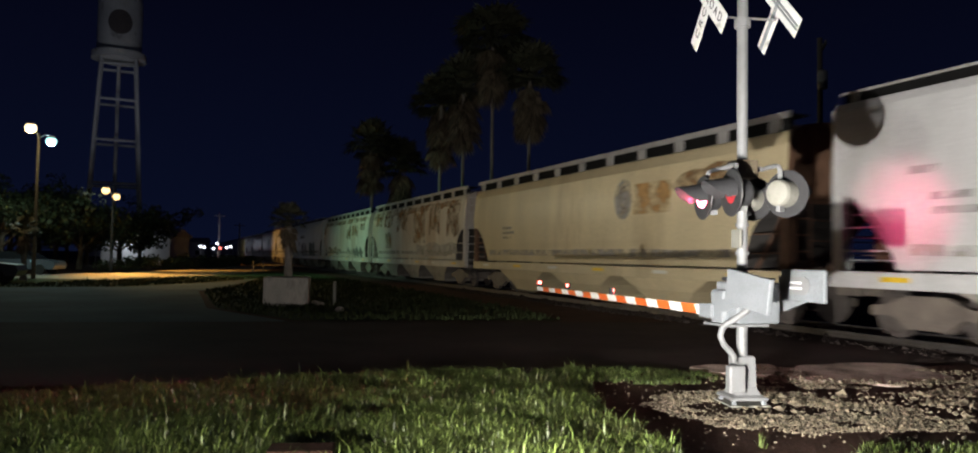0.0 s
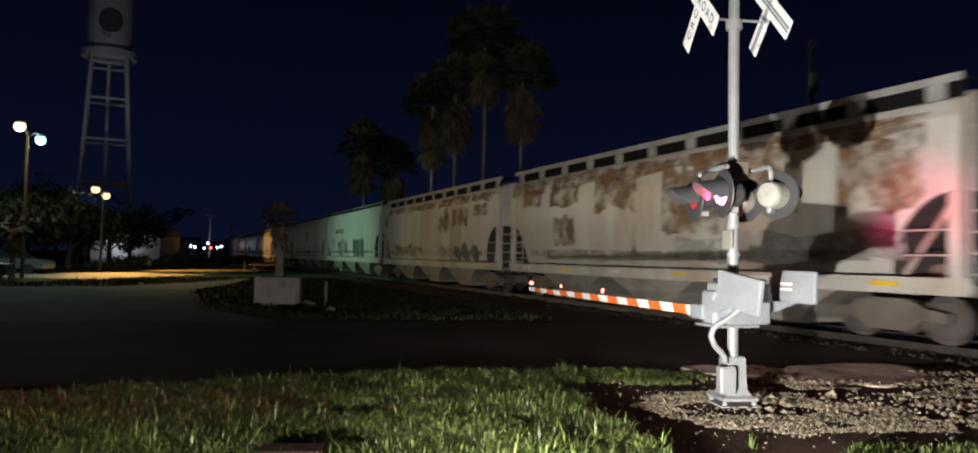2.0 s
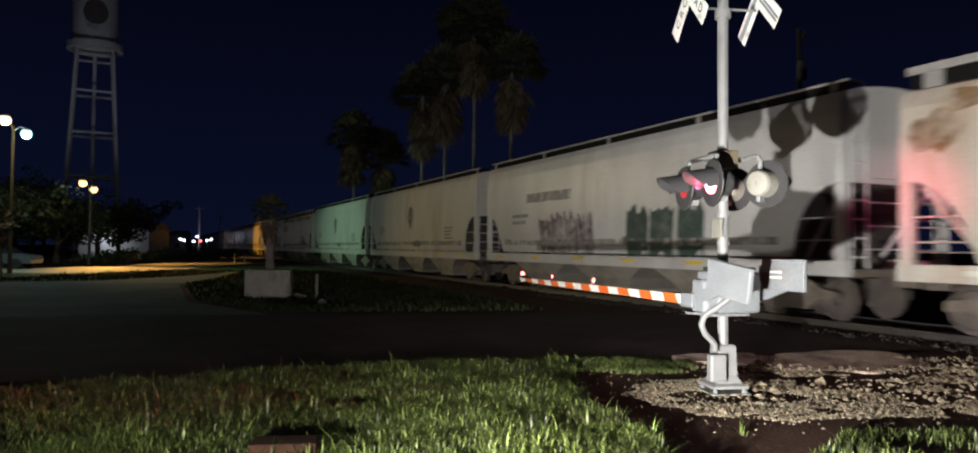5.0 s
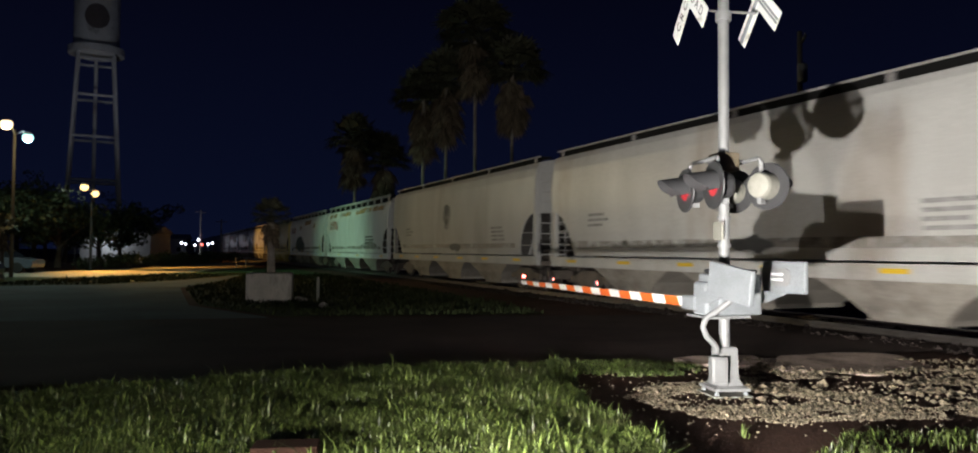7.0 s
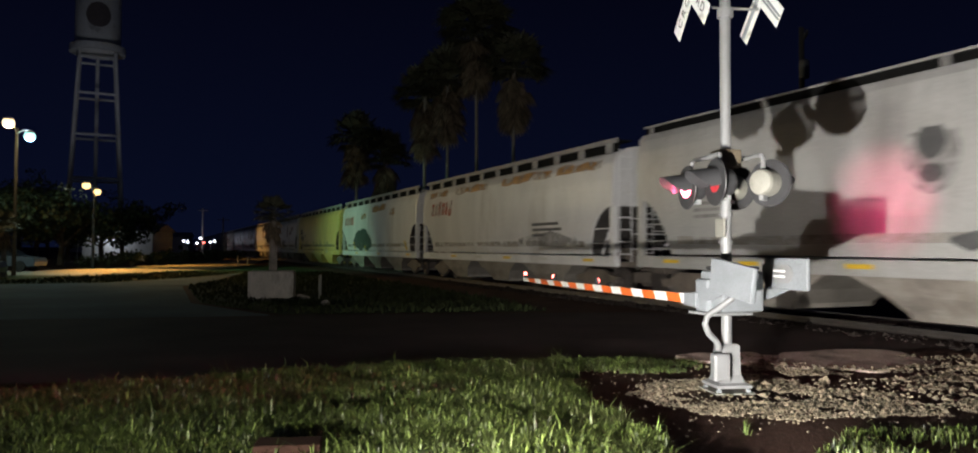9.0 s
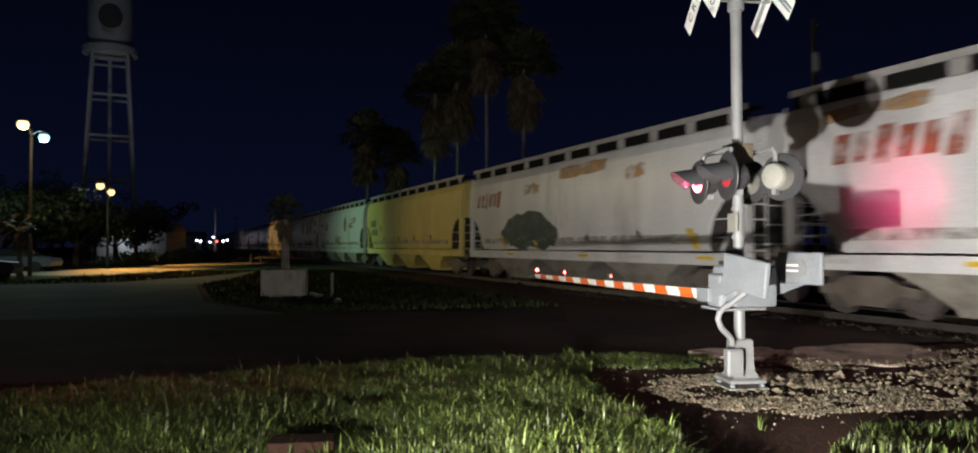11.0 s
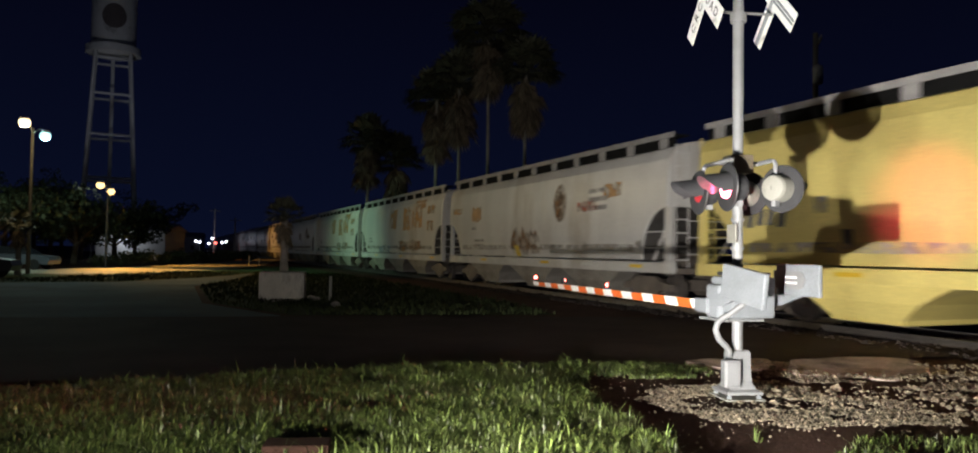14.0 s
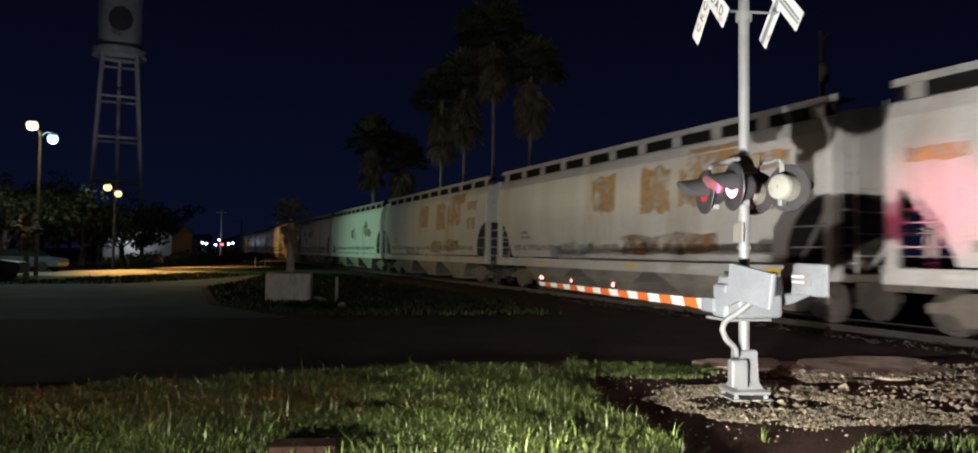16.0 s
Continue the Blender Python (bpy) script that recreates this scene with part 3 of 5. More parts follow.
M_BLUEGREY = mat("blue_grey_spray", (0.3, 0.34, 0.42), 0.6, 0, 0.3, 3, 25, 0.0, ragged=0.2)
M_DIMMARK = mat("dim_grey_mark", (0.36, 0.35, 0.34), 0.7, 0, 0.3, 3, 25, 0.0, ragged=0.1)


LAYER = itertools.cycle(range(6))


def patch(car, name, x, z, rx, rz, material, wobble=0.0, rng=None, rect=False, label="", slant=0.0):
    """Paint on the car's side towards the camera, bent to the side's curve. x is measured from the car's middle towards its rear."""
    bm = bmesh.new()
    n, lift = 8, 0.006 + 0.0016 * next(LAYER)
    cols = []
    ph = rng.uniform(0, 9) if rng else 0
    for i in range(n + 1):
        f = i / n * 2 - 1
        h = rz if rect else rz * math.sqrt(max(0.02, 1 - f * f))
        up = h * (1 + (wobble * noise.noise((f * 2.3 + ph, 0.3, ph)) if wobble else 0))
        dn = h * (1 + (wobble * noise.noise((f * 2.3 + ph, 7.3, ph)) if wobble else 0))
        col = []
        for j in range(5):
            zz = z - dn + (up + dn) * j / 4
            col.append(bm.verts.new((x + f * rx + slant * (zz - z), side_y(min(max(zz, 1.29), 4.2)) + lift, zz)))
        cols.append(col)
    for a, b in zip(cols, cols[1:]):
        for j in range(4):
            bm.faces.new((a[j], b[j], b[j + 1], a[j + 1]))
    return part(name, bm, material, car, label)


def bars(car, x, z, w, h, material, rng, lines=3):
    for k in range(lines):
        ww = w * rng.uniform(0.55, 1.0)
        patch(car, "lettering_bar", x + (w - ww) * 0.5, z - k * h * 1.9, ww / 2, h / 2, material, rect=True)


def word(car, x, z, size, count, material):
    """A row of plain strokes in place of a lettered mark."""
    for k in range(count):
        patch(car, "lettering_bar", x + k * size * 0.82, z, size * 0.3, size * (0.5 if k % 3 else 0.62), material, rect=True, slant=-0.2)


SLIM = ("pale", "grey", "clean")     # smooth-sided cars with a narrow board along the roof


def hopper_car(paint, label, seed, extras):
    rng = random.Random(seed)
    car = thing("hopper_car", track_pose(0), label, "freight car", "cars of the freight train")
    board = "slim_running_board" if paint in SLIM else "running_board"
    if paint not in BODIES:
        BODIES[paint] = mesh_of("body", hopper_mesh(SMOOTH if paint in SLIM else PROFILE), PAINTS[paint])
        BODIES[paint].materials.append(M_SHADEGRIME)
        BODIES[paint].materials.append(M_RUSTY if paint == "tan" else PAINTS[paint])
        for key in (board, "hopper_bay", "side_sill", "hatch", "end_ladder", "corner_post"):
            me = CARMESH[key].copy()
            me.materials.clear()
            me.materials.append(M_BOARD if key == board else M_BAY if key == "hopper_bay" and paint not in ("yellow", "tan") else M_RUSTY if paint == "tan" and key != "hopper_bay" and key != "side_sill" else PAINTS[paint])
            BODIES[paint + key] = me
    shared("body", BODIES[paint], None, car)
    for turn in (0, 180):
        o = shared("side_sill", BODIES[paint + "side_sill"], None, car)
        o.matrix_local = pose(0, 0, 0, 0, 0, turn)
        rb = shared("running_board", BODIES[paint + board], None, car)
        rb.matrix_local = pose(0, 0, 0, 0, 0, turn)
        shared("grating", CARMESH["grating"], None, rb, "steel grating blackened to look shaded")
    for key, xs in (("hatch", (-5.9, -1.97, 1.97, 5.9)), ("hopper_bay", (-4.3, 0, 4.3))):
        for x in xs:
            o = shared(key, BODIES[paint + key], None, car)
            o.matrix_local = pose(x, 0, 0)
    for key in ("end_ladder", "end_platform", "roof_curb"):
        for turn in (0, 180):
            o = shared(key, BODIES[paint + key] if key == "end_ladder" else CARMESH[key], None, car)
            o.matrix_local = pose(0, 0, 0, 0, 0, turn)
    for fx in (1, -1):
        for fy in (1, -1):
            o = shared("corner_post", BODIES[paint + "corner_post"], None, car)
            o.matrix_local = Matrix.Diagonal((fx, fy, 1, 1))
    add_truck(car, -7.0)
    add_truck(car, 7.0)
    for k in range(6):
        x = -7.2 + 2.9 * k + rng.uniform(-0.1, 0.1)
        bm = bmesh.new()
        box(bm, (x - 0.30, 1.545, 1.06), (x + 0.30, 1.562, 1.15))
        part("reflector", bm, M_YELLOWTAPE if k % 2 == 0 or paint in SLIM else M_WHITETAPE, car)
    patch(car, "dirt_band", 0, 1.62, 7.0, 0.10, M_DUSTBAND, 0.5, rng, rect=True)
    extras(car, rng)
    return car


def oval(car, x, z=3.12, rx=0.45, rz=0.62, dark=M_DARKMARK, ring=True):
    """A round painted emblem: a ring and a smaller centre."""
    patch(car, "emblem", x, z, rx, rz, dark if not ring else M_DIMMARK)
    patch(car, "emblem_centre", x, z + rz * 0.25, rx * 0.55, rz * 0.42, dark)
    patch(car, "emblem_centre", x, z - rz * 0.5, rx * 0.5, rz * 0.22, dark)


def plain_white(car, rng):
    bars(car, 6.6, 3.02, 0.7, 0.14, M_DIMMARK, rng, 1)
    bars(car, 5.9, 2.55, 1.3, 0.13, M_DIMMARK, rng, 2)


def tan_marks(car, rng):
    oval(car, -2.71, 3.2, 0.44, 0.6, M_BROWN)
    patch(car, "faded_panel", -4.05, 3.16, 0.82, 0.44, M_ORANGEMARK, rect=True)
    patch(car, "rust_patch", -6.5, 3.4, 1.6, 0.35, M_BROWN, 0.9, rng)
    bars(car, 5.0, 2.6, 1.2, 0.10, M_DIMMARK, rng, 3)


def rust_panels(car, rng):
    for x, z, rx, rz in ((6.84, 3.6, 0.72, 0.32), (4.54, 3.58, 0.95, 0.36), (1.5, 3.4, 1.1, 0.55), (-1.85, 3.02, 1.1, 0.85), (-4.44, 3.21, 0.86, 0.64), (-7.2, 3.2, 0.9, 0.75), (4.5, 2.38, 0.7, 0.45)):
        patch(car, "rust_patch", x, z, rx, rz, M_BROWN, 0.5, rng, rect=True)
    for x, z, rx, rz in ((7.2, 4.0, 1.3, 0.22), (3.2, 4.0, 2.2, 0.2), (-2.0, 4.0, 2.6, 0.2), (-6.3, 4.02, 1.8, 0.18)):
        patch(car, "rust_patch", x, z, rx, rz, M_BROWN, 0.9, rng, rect=True)
    patch(car, "spray_paint", -4.5, 1.75, 3.2, 0.28, M_DIMMARK, 0.9, rng, rect=True)


def rust_blots(car, rng):
    oval(car, -2.64, 3.19, 0.45, 0.62, M_BROWN, False)
    patch(car, "rust_patch", -4.41, 3.25, 1.0, 0.42, M_BROWN, 0.6, rng, rect=True)
    patch(car, "rust_patch", -6.85, 3.5, 0.76, 0.24, M_BROWN, 0.9, rng, rect=True)
    patch(car, "rust_patch", 8.0, 3.5, 0.5, 0.32, M_BROWN, 0.8, rng)
    patch(car, "rust_patch", -1.83, 3.0, 0.4, 0.35, M_BROWN, 0.8, rng)
    for x, rx in ((6.0, 1.7), (1.6, 2.4), (-3.4, 2.0), (-7.0, 1.3)):
        patch(car, "rust_patch", x, 4.02, rx, 0.17, M_BROWN, 0.9, rng, rect=True)
    for x in (-6.2, -5.1, -4.1, -3.0, -2.0):
        patch(car, "spray_paint", x, 1.62, 0.5, 0.36, M_DARKMARK if x < -3 else M_DIMMARK, 0.9, rng, slant=0.3)
    patch(car, "spray_paint", 3.6, 1.7, 2.6, 0.28, M_BROWN, 0.9, rng, rect=True)


def spray_low(car, rng):
    for x in (0.9, 1.8, 2.7, 3.6):
        patch(car, "spray_paint", x, 1.85, 0.42, 0.58, M_PURPLESPRAY, 0.7, rng, rect=True, slant=0.12)
    for x in (-4.1, -2.9, -1.8):
        patch(car, "spray_paint", x, 1.85, 0.52, 0.58, M_GREENSPRAY, 0.6, rng, rect=True, slant=-0.15)
    bars(car, 5.5, 2.55, 1.4, 0.12, M_DIMMARK, rng, 2)
    patch(car, "faded_panel", 3.4, 3.2, 1.6, 0.2, M_DIMMARK, 0.4, rng, rect=True)


def dark_emblem(x, z=3.06):
    def add(car, rng):
        oval(car, x, z, 0.5, 0.72)
        patch(car, "spray_paint", x - 0.95, 1.58, 0.7, 0.18, M_DARKMARK, 0.7, rng)
        bars(car, 5.6, 2.5, 1.3, 0.08, M_DIMMARK, rng, 3)
        bars(car, -5.6, 2.3, 1.4, 0.08, M_DIMMARK, rng, 4)
    return add


def red_word(car, rng):
    word(car, 4.75, 3.3, 0.58, 6, M_REDMARK)
    for x, rx in ((6.5, 1.2), (2.4, 1.8), (-2.8, 2.0), (-6.6, 1.4)):
        patch(car, "rust_patch", x, 4.02, rx, 0.13, M_ORANGEMARK, 0.9, rng, rect=True)
    bars(car, -4.6, 2.3, 2.2, 0.10, M_DARKMARK, rng, 3)
    patch(car, "spray_paint", -4.3, 1.75, 2.0, 0.22, M_DIMMARK, 0.9, rng)


def red_word_spray(car, rng):
    word(car, 5.35, 3.3, 0.52, 6, M_REDMARK)
    for x, z, rx, rz in ((2.7, 1.92, 2.3, 0.66), (1.2, 1.8, 0.8, 0.4), (3.6, 2.15, 1.1, 0.45), (4.6, 1.75, 0.7, 0.35)):
        patch(car, "spray_paint", x, z, rx, rz, M_GREENSPRAY, 0.6, rng)
    for x, z in ((5.1, 1.6), (2.1, 1.45), (-6.8, 1.6)):
        patch(car, "spray_paint", x, z, 0.14, 0.26, M_YELLOWSPRAY, rect=True, slant=0.5)
    for x, z, rx in ((2.4, 3.5, 0.6), (-4.3, 3.55, 0.45), (-1.2, 3.9, 1.5)):
        patch(car, "rust_patch", x, z, rx, 0.18, M_ORANGEMARK, 0.7, rng, rect=True)


def yellow_marks(car, rng):
    word(car, 6.35, 2.88, 0.4, 4, M_DARKMARK)
    word(car, 6.0, 2.3, 0.36, 5, M_DARKMARK)
    patch(car, "steel_plate", 5.0, 2.5, 0.16, 0.17, M_DIMMARK, rect=True)
    for x in (-4.5, -1.8, 1.2, 4.4):
        patch(car, "steel_plate", x, 1.85, 0.12, 0.14, M_DARKMARK, rect=True)
    bars(car, -0.3, 1.85, 0.8, 0.06, M_DIMMARK, rng, 3)
    bars(car, -3.25, 1.85, 0.55, 0.07, M_DIMMARK, rng, 3)


def grey_marks(car, rng):
    oval(car, -2.57, 3.13, 0.46, 0.65, M_BROWN, False)
    bars(car, -5.3, 3.4, 1.6, 0.14, M_DIMMARK, rng, 3)
    for x, z, rx, rz in ((5.16, 3.05, 0.54, 0.3), (7.6, 3.27, 0.6, 0.14), (-5.9, 3.35, 0.5, 0.2)):
        patch(car, "rust_patch", x, z, rx, rz, M_ORANGEMARK, 0.4, rng, rect=True)
    bars(car, 5.3, 2.45, 0.9, 0.12, M_DIMMARK, rng, 1)
    bars(car, 4.8, 1.92, 1.3, 0.10, M_DIMMARK, rng, 2)
    patch(car, "rust_patch", -4.4, 2.95, 0.6, 0.16, M_REDMARK, 0.5, rng, rect=True)
    for x in (-0.5, 0.3, 1.1):
        patch(car, "spray_paint", x, 1.78, 0.5, 0.42, M_BROWN, 0.8, rng)
    patch(car, "spray_paint", 1.0, 1.5, 0.2, 0.2, M_YELLOWSPRAY, rect=True, slant=0.4)


def orange_panels(car, rng):
    for x, z, rx, rz in ((-2.6, 3.18, 0.7, 0.62), (-4.6, 3.22, 0.9, 0.5), (-7.0, 3.56, 0.6, 0.2), (-6.9, 2.72, 0.5, 0.26), (0.15, 3.3, 0.7, 0.55), (-5.0, 3.95, 1.0, 0.22)):
        patch(car, "rust_patch", x, z, rx, rz, M_ORANGEMARK, 0.35, rng, rect=True)
    patch(car, "spray_paint", 2.5, 1.5, 1.4, 0.2, M_BLUEGREY, 0.8, rng, rect=True)
    bars(car, 5.8, 2.2, 1.0, 0.1, M_DIMMARK, rng, 2)
    patch(car, "spray_paint", -3.0, 1.7, 2.2, 0.24, M_BROWN, 0.9, rng, rect=True)


def plain(car, rng):
    if rng.random() < 0.5:
        oval(car, rng.uniform(-2, 3))
    for _ in range(rng.randint(2, 7)):
        patch(car, "rust_patch", rng.uniform(-7, 7), rng.uniform(2.2, 3.8), rng.uniform(0.4, 1.2), rng.uniform(0.2, 0.5), M_BROWN, 0.9, rng)


TRAIN = [
    ("clean", "white steel covered hopper car with small grey lettering", plain_white),
    ("tan", "tan covered hopper car with round emblem and orange panel", tan_marks),
    ("rusty", "grey covered hopper car with square rust-brown panels", rust_panels),
    ("rusty", "grey covered hopper car with rust along its top edge", rust_blots),
    ("clean", "pale covered hopper car with purple spray paint low down", spray_low),
    ("pale", "clean pale grey covered hopper car with a dark emblem", dark_emblem(0.25)),
    ("grey", "grey covered hopper car with a dark round emblem", dark_emblem(0.1)),
    ("white", "white covered hopper car with a red word mark", red_word),
    ("white", "white covered hopper car with red mark and green spray paint", red_word_spray),
    ("yellow", "plain yellow covered hopper car with small steel plates", yellow_marks),
    ("dusty", "grey covered hopper car with one brown emblem and orange patches", grey_marks),
    ("dusty", "pale hopper car with square orange rust patches", orange_panels),
    ("dusty", "pale hopper car with orange rust patches on its side", orange_panels),
]
CARS = []
for k in range(26):
    if k < len(TRAIN):
        paint, label, extras = TRAIN[k]
    else:
        paint, label, extras = [("grey", "grey covered hopper car with weathered sides", plain), ("tan", "tan covered hopper car with weathered sides", plain),
                                ("rusty", "rust-stained grey covered hopper car", plain), ("white", "white covered hopper car with weathered sides", plain)][(k * 7) % 4]
    wagon = hopper_car(paint, label, 100 + k, extras)
    # cars stretched a little in length and height to fit the camera's view
    wagon.scale = ((coupling(k + 1) - coupling(k) - 1.2) / (2 * HALF), 1.0, 1.03 if paint in SLIM else 1.0)
    CARS.append((wagon, (coupling(k) + coupling(k + 1)) / 2))


# ---- crossing signal ----
SIGNAL = pose(2.675, 8.41, 0.0, 0, 0, 188.0)
signal = thing("crossing_signal", SIGNAL, "silver railway crossing signal with red lamps and lowered gate", "crossing signal")

bm = bmesh.new()
lathe(bm, [(0.06, 0.1), (0.06, 4.62), (0.05, 4.66)], 20)
part("mast", bm, M_SILVER, signal, smooth=False)
bm = bmesh.new()
box(bm, (-0.23, -0.23, 0.0), (0.23, 0.23, 0.018), 0.004)
part("base_plate", bm, M_CREAM, signal)
for sx in (-0.17, 0.17):
    for sy in (-0.17, 0.17):
        bm = bmesh.new()
        lathe(bm, [(0.015, 0.01), (0.015, 0.1)], 8, pose(sx, sy, 0))
        lathe(bm, [(0.03, 0.02), (0.03, 0.05)], 6, pose(sx, sy, 0))
        part("bolt", bm, M_GALV, signal)
bm = bmesh.new()
ring_tube(bm, [[(sx * w, sy * w, z) for sx, sy in ((-1, -1), (1, -1), (1, 1), (-1, 1))] for w, z in ((0.205, 0.065), (0.205, 0.095), (0.15, 0.12), (0.115, 0.2), (0.105, 0.52), (0.09, 0.54))])
part("pedestal", bm, M_SILVER, signal)
bm = bmesh.new()
box(bm, (0.06, 0.11, 0.15), (0.25, 0.23, 0.45), 0.02)
jb = part("junction_box", bm, M_SILVER, signal)
bm = bmesh.new()
box(bm, (0.075, 0.232, 0.17), (0.235, 0.246, 0.43), 0.006)
part("cover", bm, M_SILVER, jb)
bm = bmesh.new()
tube(bm, [(0.0, 0.31, 1.2), (0.08, 0.29, 1.06), (0.2, 0.25, 0.96), (0.28, 0.23, 0.91), (0.33, 0.22, 0.86), (0.355, 0.22, 0.78), (0.31, 0.21, 0.68), (0.22, 0.19, 0.60), (0.18, 0.18, 0.55), (0.18, 0.18, 0.48)], 0.034, 10)
part("conduit", bm, M_SILVER, signal, smooth=True)
bm = bmesh.new()
box(bm, (0.06, -0.10, 1.74), (0.085, 0.12, 1.95), 0.006)
part("blank_plate", bm, M_CREAM, signal)
for z in (1.66, 1.98):
    bm = bmesh.new()
    lathe(bm, [(0.075, z), (0.075, z + 0.04)], 16)
    part("clamp", bm, M_SILVER, signal)
bm = bmesh.new()
box(bm, (-0.13, -0.13, 2.52), (0.13, 0.13, 2.73), 0.015)
part("terminal_box", bm, M_BRONZE, signal)

LENSES = []


def lamp_head(x, y, z, aim, right):
    """A round flasher: black background disc, hood, cream back, red glass; aim is the turn in the signal's frame."""
    head = new("lamp_head")
    head.parent = signal
    head.matrix_local = pose(x, y, z, 0, 0, aim)
    head.empty_display_size = 0.05
    bm = bmesh.new()
    n = 36
    rings = []
    for r, dx in ((0.12, 0.0), (0.255, 0.0), (0.261, -0.012), (0.255, -0.02), (0.12, -0.02)):
        rings.append([(dx, r * math.cos(q), r * math.sin(q)) for q in (2 * math.pi * k / n for k in range(n))])
    ring_tube(bm, rings, False)
    part("background_disc", bm, M_BLACK, head)
    bm = bmesh.new()
    rings = []
    for r, dx in ((0.146, -0.021), (0.15, -0.021), (0.15, -0.05), (0.142, -0.17), (0.125, -0.20), (0.05, -0.215)):
        rings.append([(dx, r * math.cos(q), r * math.sin(q)) for q in (2 * math.pi * k / 28 for k in range(28))])
    ring_tube(bm, rings, False)
    bm.faces.new([v for v in bm.verts if abs(v.co.x + 0.215) < 1e-5])
    part("housing", bm, M_CREAM if x < 0 else M_BLACK, head)
    bm = bmesh.new()
    box(bm, (-0.18, -0.025, -0.20), (-0.08, 0.025, -0.135), 0.008)
    part("hinge", bm, M_SILVER, head)
    bm = bmesh.new()
    outer, inner = [], []
    for k in range(25):
        q = radians(-14 + 208 * k / 24)
        reach = 0.12 + 0.2 * max(0.0, math.sin(q)) ** 0.5
        c, s = math.cos(q), math.sin(q)
        outer.append([(0.0, 0.165 * c, 0.165 * s), (reach, 0.16 * c, 0.15 * s - 0.03)])
        inner.append([(0.0, 0.158 * c, 0.158 * s), (reach, 0.153 * c, 0.143 * s - 0.03)])
    ring_tube(bm, [[o[0], o[1], i[1], i[0]] for o, i in zip(outer, inner)])
    part("hood", bm, M_BLACK, head)
    # flashing is imitated: the glass turns about its upright axis, one face glows, the other is dark; a small added
    # shutter behind it bars the beam
    bm = bmesh.new()
    n, faces = 24, []
    rg = [[bm.verts.new((dx, r * math.cos(2 * math.pi * k / n), r * math.sin(2 * math.pi * k / n))) for k in range(n)] for r, dx in ((0.05, -0.002), (0.118, -0.002), (0.118, 0.002), (0.05, 0.002))]
    for i in range(4):
        for k in range(n):
            f = bm.faces.new((rg[i][k], rg[i][(k + 1) % n], rg[(i + 1) % 4][(k + 1) % n], rg[(i + 1) % 4][k]))
            f.material_index = 1 if i == 2 else 0
    glass = part("glass", bm, M_REDLENS, head, "red lamp glass, dark on one face")
    glass.data.materials.append(M_REDLIT)
    bm = bmesh.new()
    lathe(bm, [(0.1, -0.002), (0.1, 0.002)], 18, X_UP)
    flap = part("shutter", bm, M_BLACK, head)
    LENSES.append((glass, flap, right))
    return head


for x, y, aim, right in ((0.31, 0.38, 0, True), (0.31, -0.38, 0, False), (-0.33, 0.38, -150, True), (-0.33, -0.38, -150, False)):
    lamp_head(x, y, 2.33, aim, right)
for e in (1, -1):
    bm = bmesh.new()
    tube(bm, [(e * 0.1, 0, 2.64), (e * 0.24, 0, 2.64)], 0.028, 8)
    for sy in (1, -1):
        tube(bm, [(e * 0.24, 0, 2.64), (e * 0.24, sy * 0.3, 2.645), (e * 0.24, sy * 0.36, 2.63), (e * 0.25, sy * 0.38, 2.59), (e * 0.25, sy * 0.38, 2.47)], 0.026, 8)
    part("crossarm", bm, M_SILVER, signal)


def lettering(text, size, m, parent, material, depth=0.002):
    cu = bpy.data.curves.new("letters", "FONT")
    cu.body, cu.size, cu.align_x, cu.align_y, cu.extrude, cu.space_character = text, size, "CENTER", "CENTER", depth, 1.5
    tmp = new("letters", cu)
    dg = bpy.context.evaluated_depsgraph_get()
    dg.update()
    me = bpy.data.meshes.new_from_object(tmp.evaluated_get(dg))
    bpy.data.objects.remove(tmp)
    me.materials.clear()
    me.materials.append(material)
    ob = new("lettering", me)
    ob.parent = parent
    ob.matrix_local = m
    return ob


FACE_ON = Matrix(((0, 0, 1, 0), (1, 0, 0, 0), (0, 1, 0, 0), (0, 0, 0, 1)))  # a drawing in x, y stands facing +x


def crossbuck(x, turn):
    cb = new("crossbuck")
    cb.parent = signal
    cb.matrix_local = pose(x, 0, 4.57, 0, 0, turn)
    cb.empty_display_size = 0.05
    for k, (ang, text) in enumerate(((45, "CROSSING"), (-45, "RAILROAD"))):
        bm = bmesh.new()
        slab(bm, [(-0.61, -0.114), (0.61, -0.114), (0.61, 0.114), (-0.61, 0.114)], 0.004)
        bl = part("blade", bm, M_SIGNWHITE, cb, "white blade with black letters")
        bl.matrix_local = FACE_ON @ pose(0, 0, 0.008 * k, 0, 0, ang)
        lettering(text, 0.15, pose(0, 0, 0.005), bl, M_LETTER)
        bm = bmesh.new()
        box(bm, (-0.60, -0.03, -0.016), (0.60, -0.012, -0.002))
        box(bm, (-0.60, 0.012, -0.016), (0.60, 0.03, -0.002))
        st = part("stiffener", bm, M_GALV, bl)
    bm = bmesh.new()
    tube(bm, [(-0.36, 0, -0.2), (-0.03, 0, -0.2)], 0.014, 6)
    part("bracket", bm, M_SILVER, cb)


crossbuck(0.40, 0)
crossbuck(-0.43, 180)
bm = bmesh.new()
lathe(bm, [(0.09, 4.26), (0.09, 4.36)], 16)
part("clamp", bm, M_SILVER, signal)

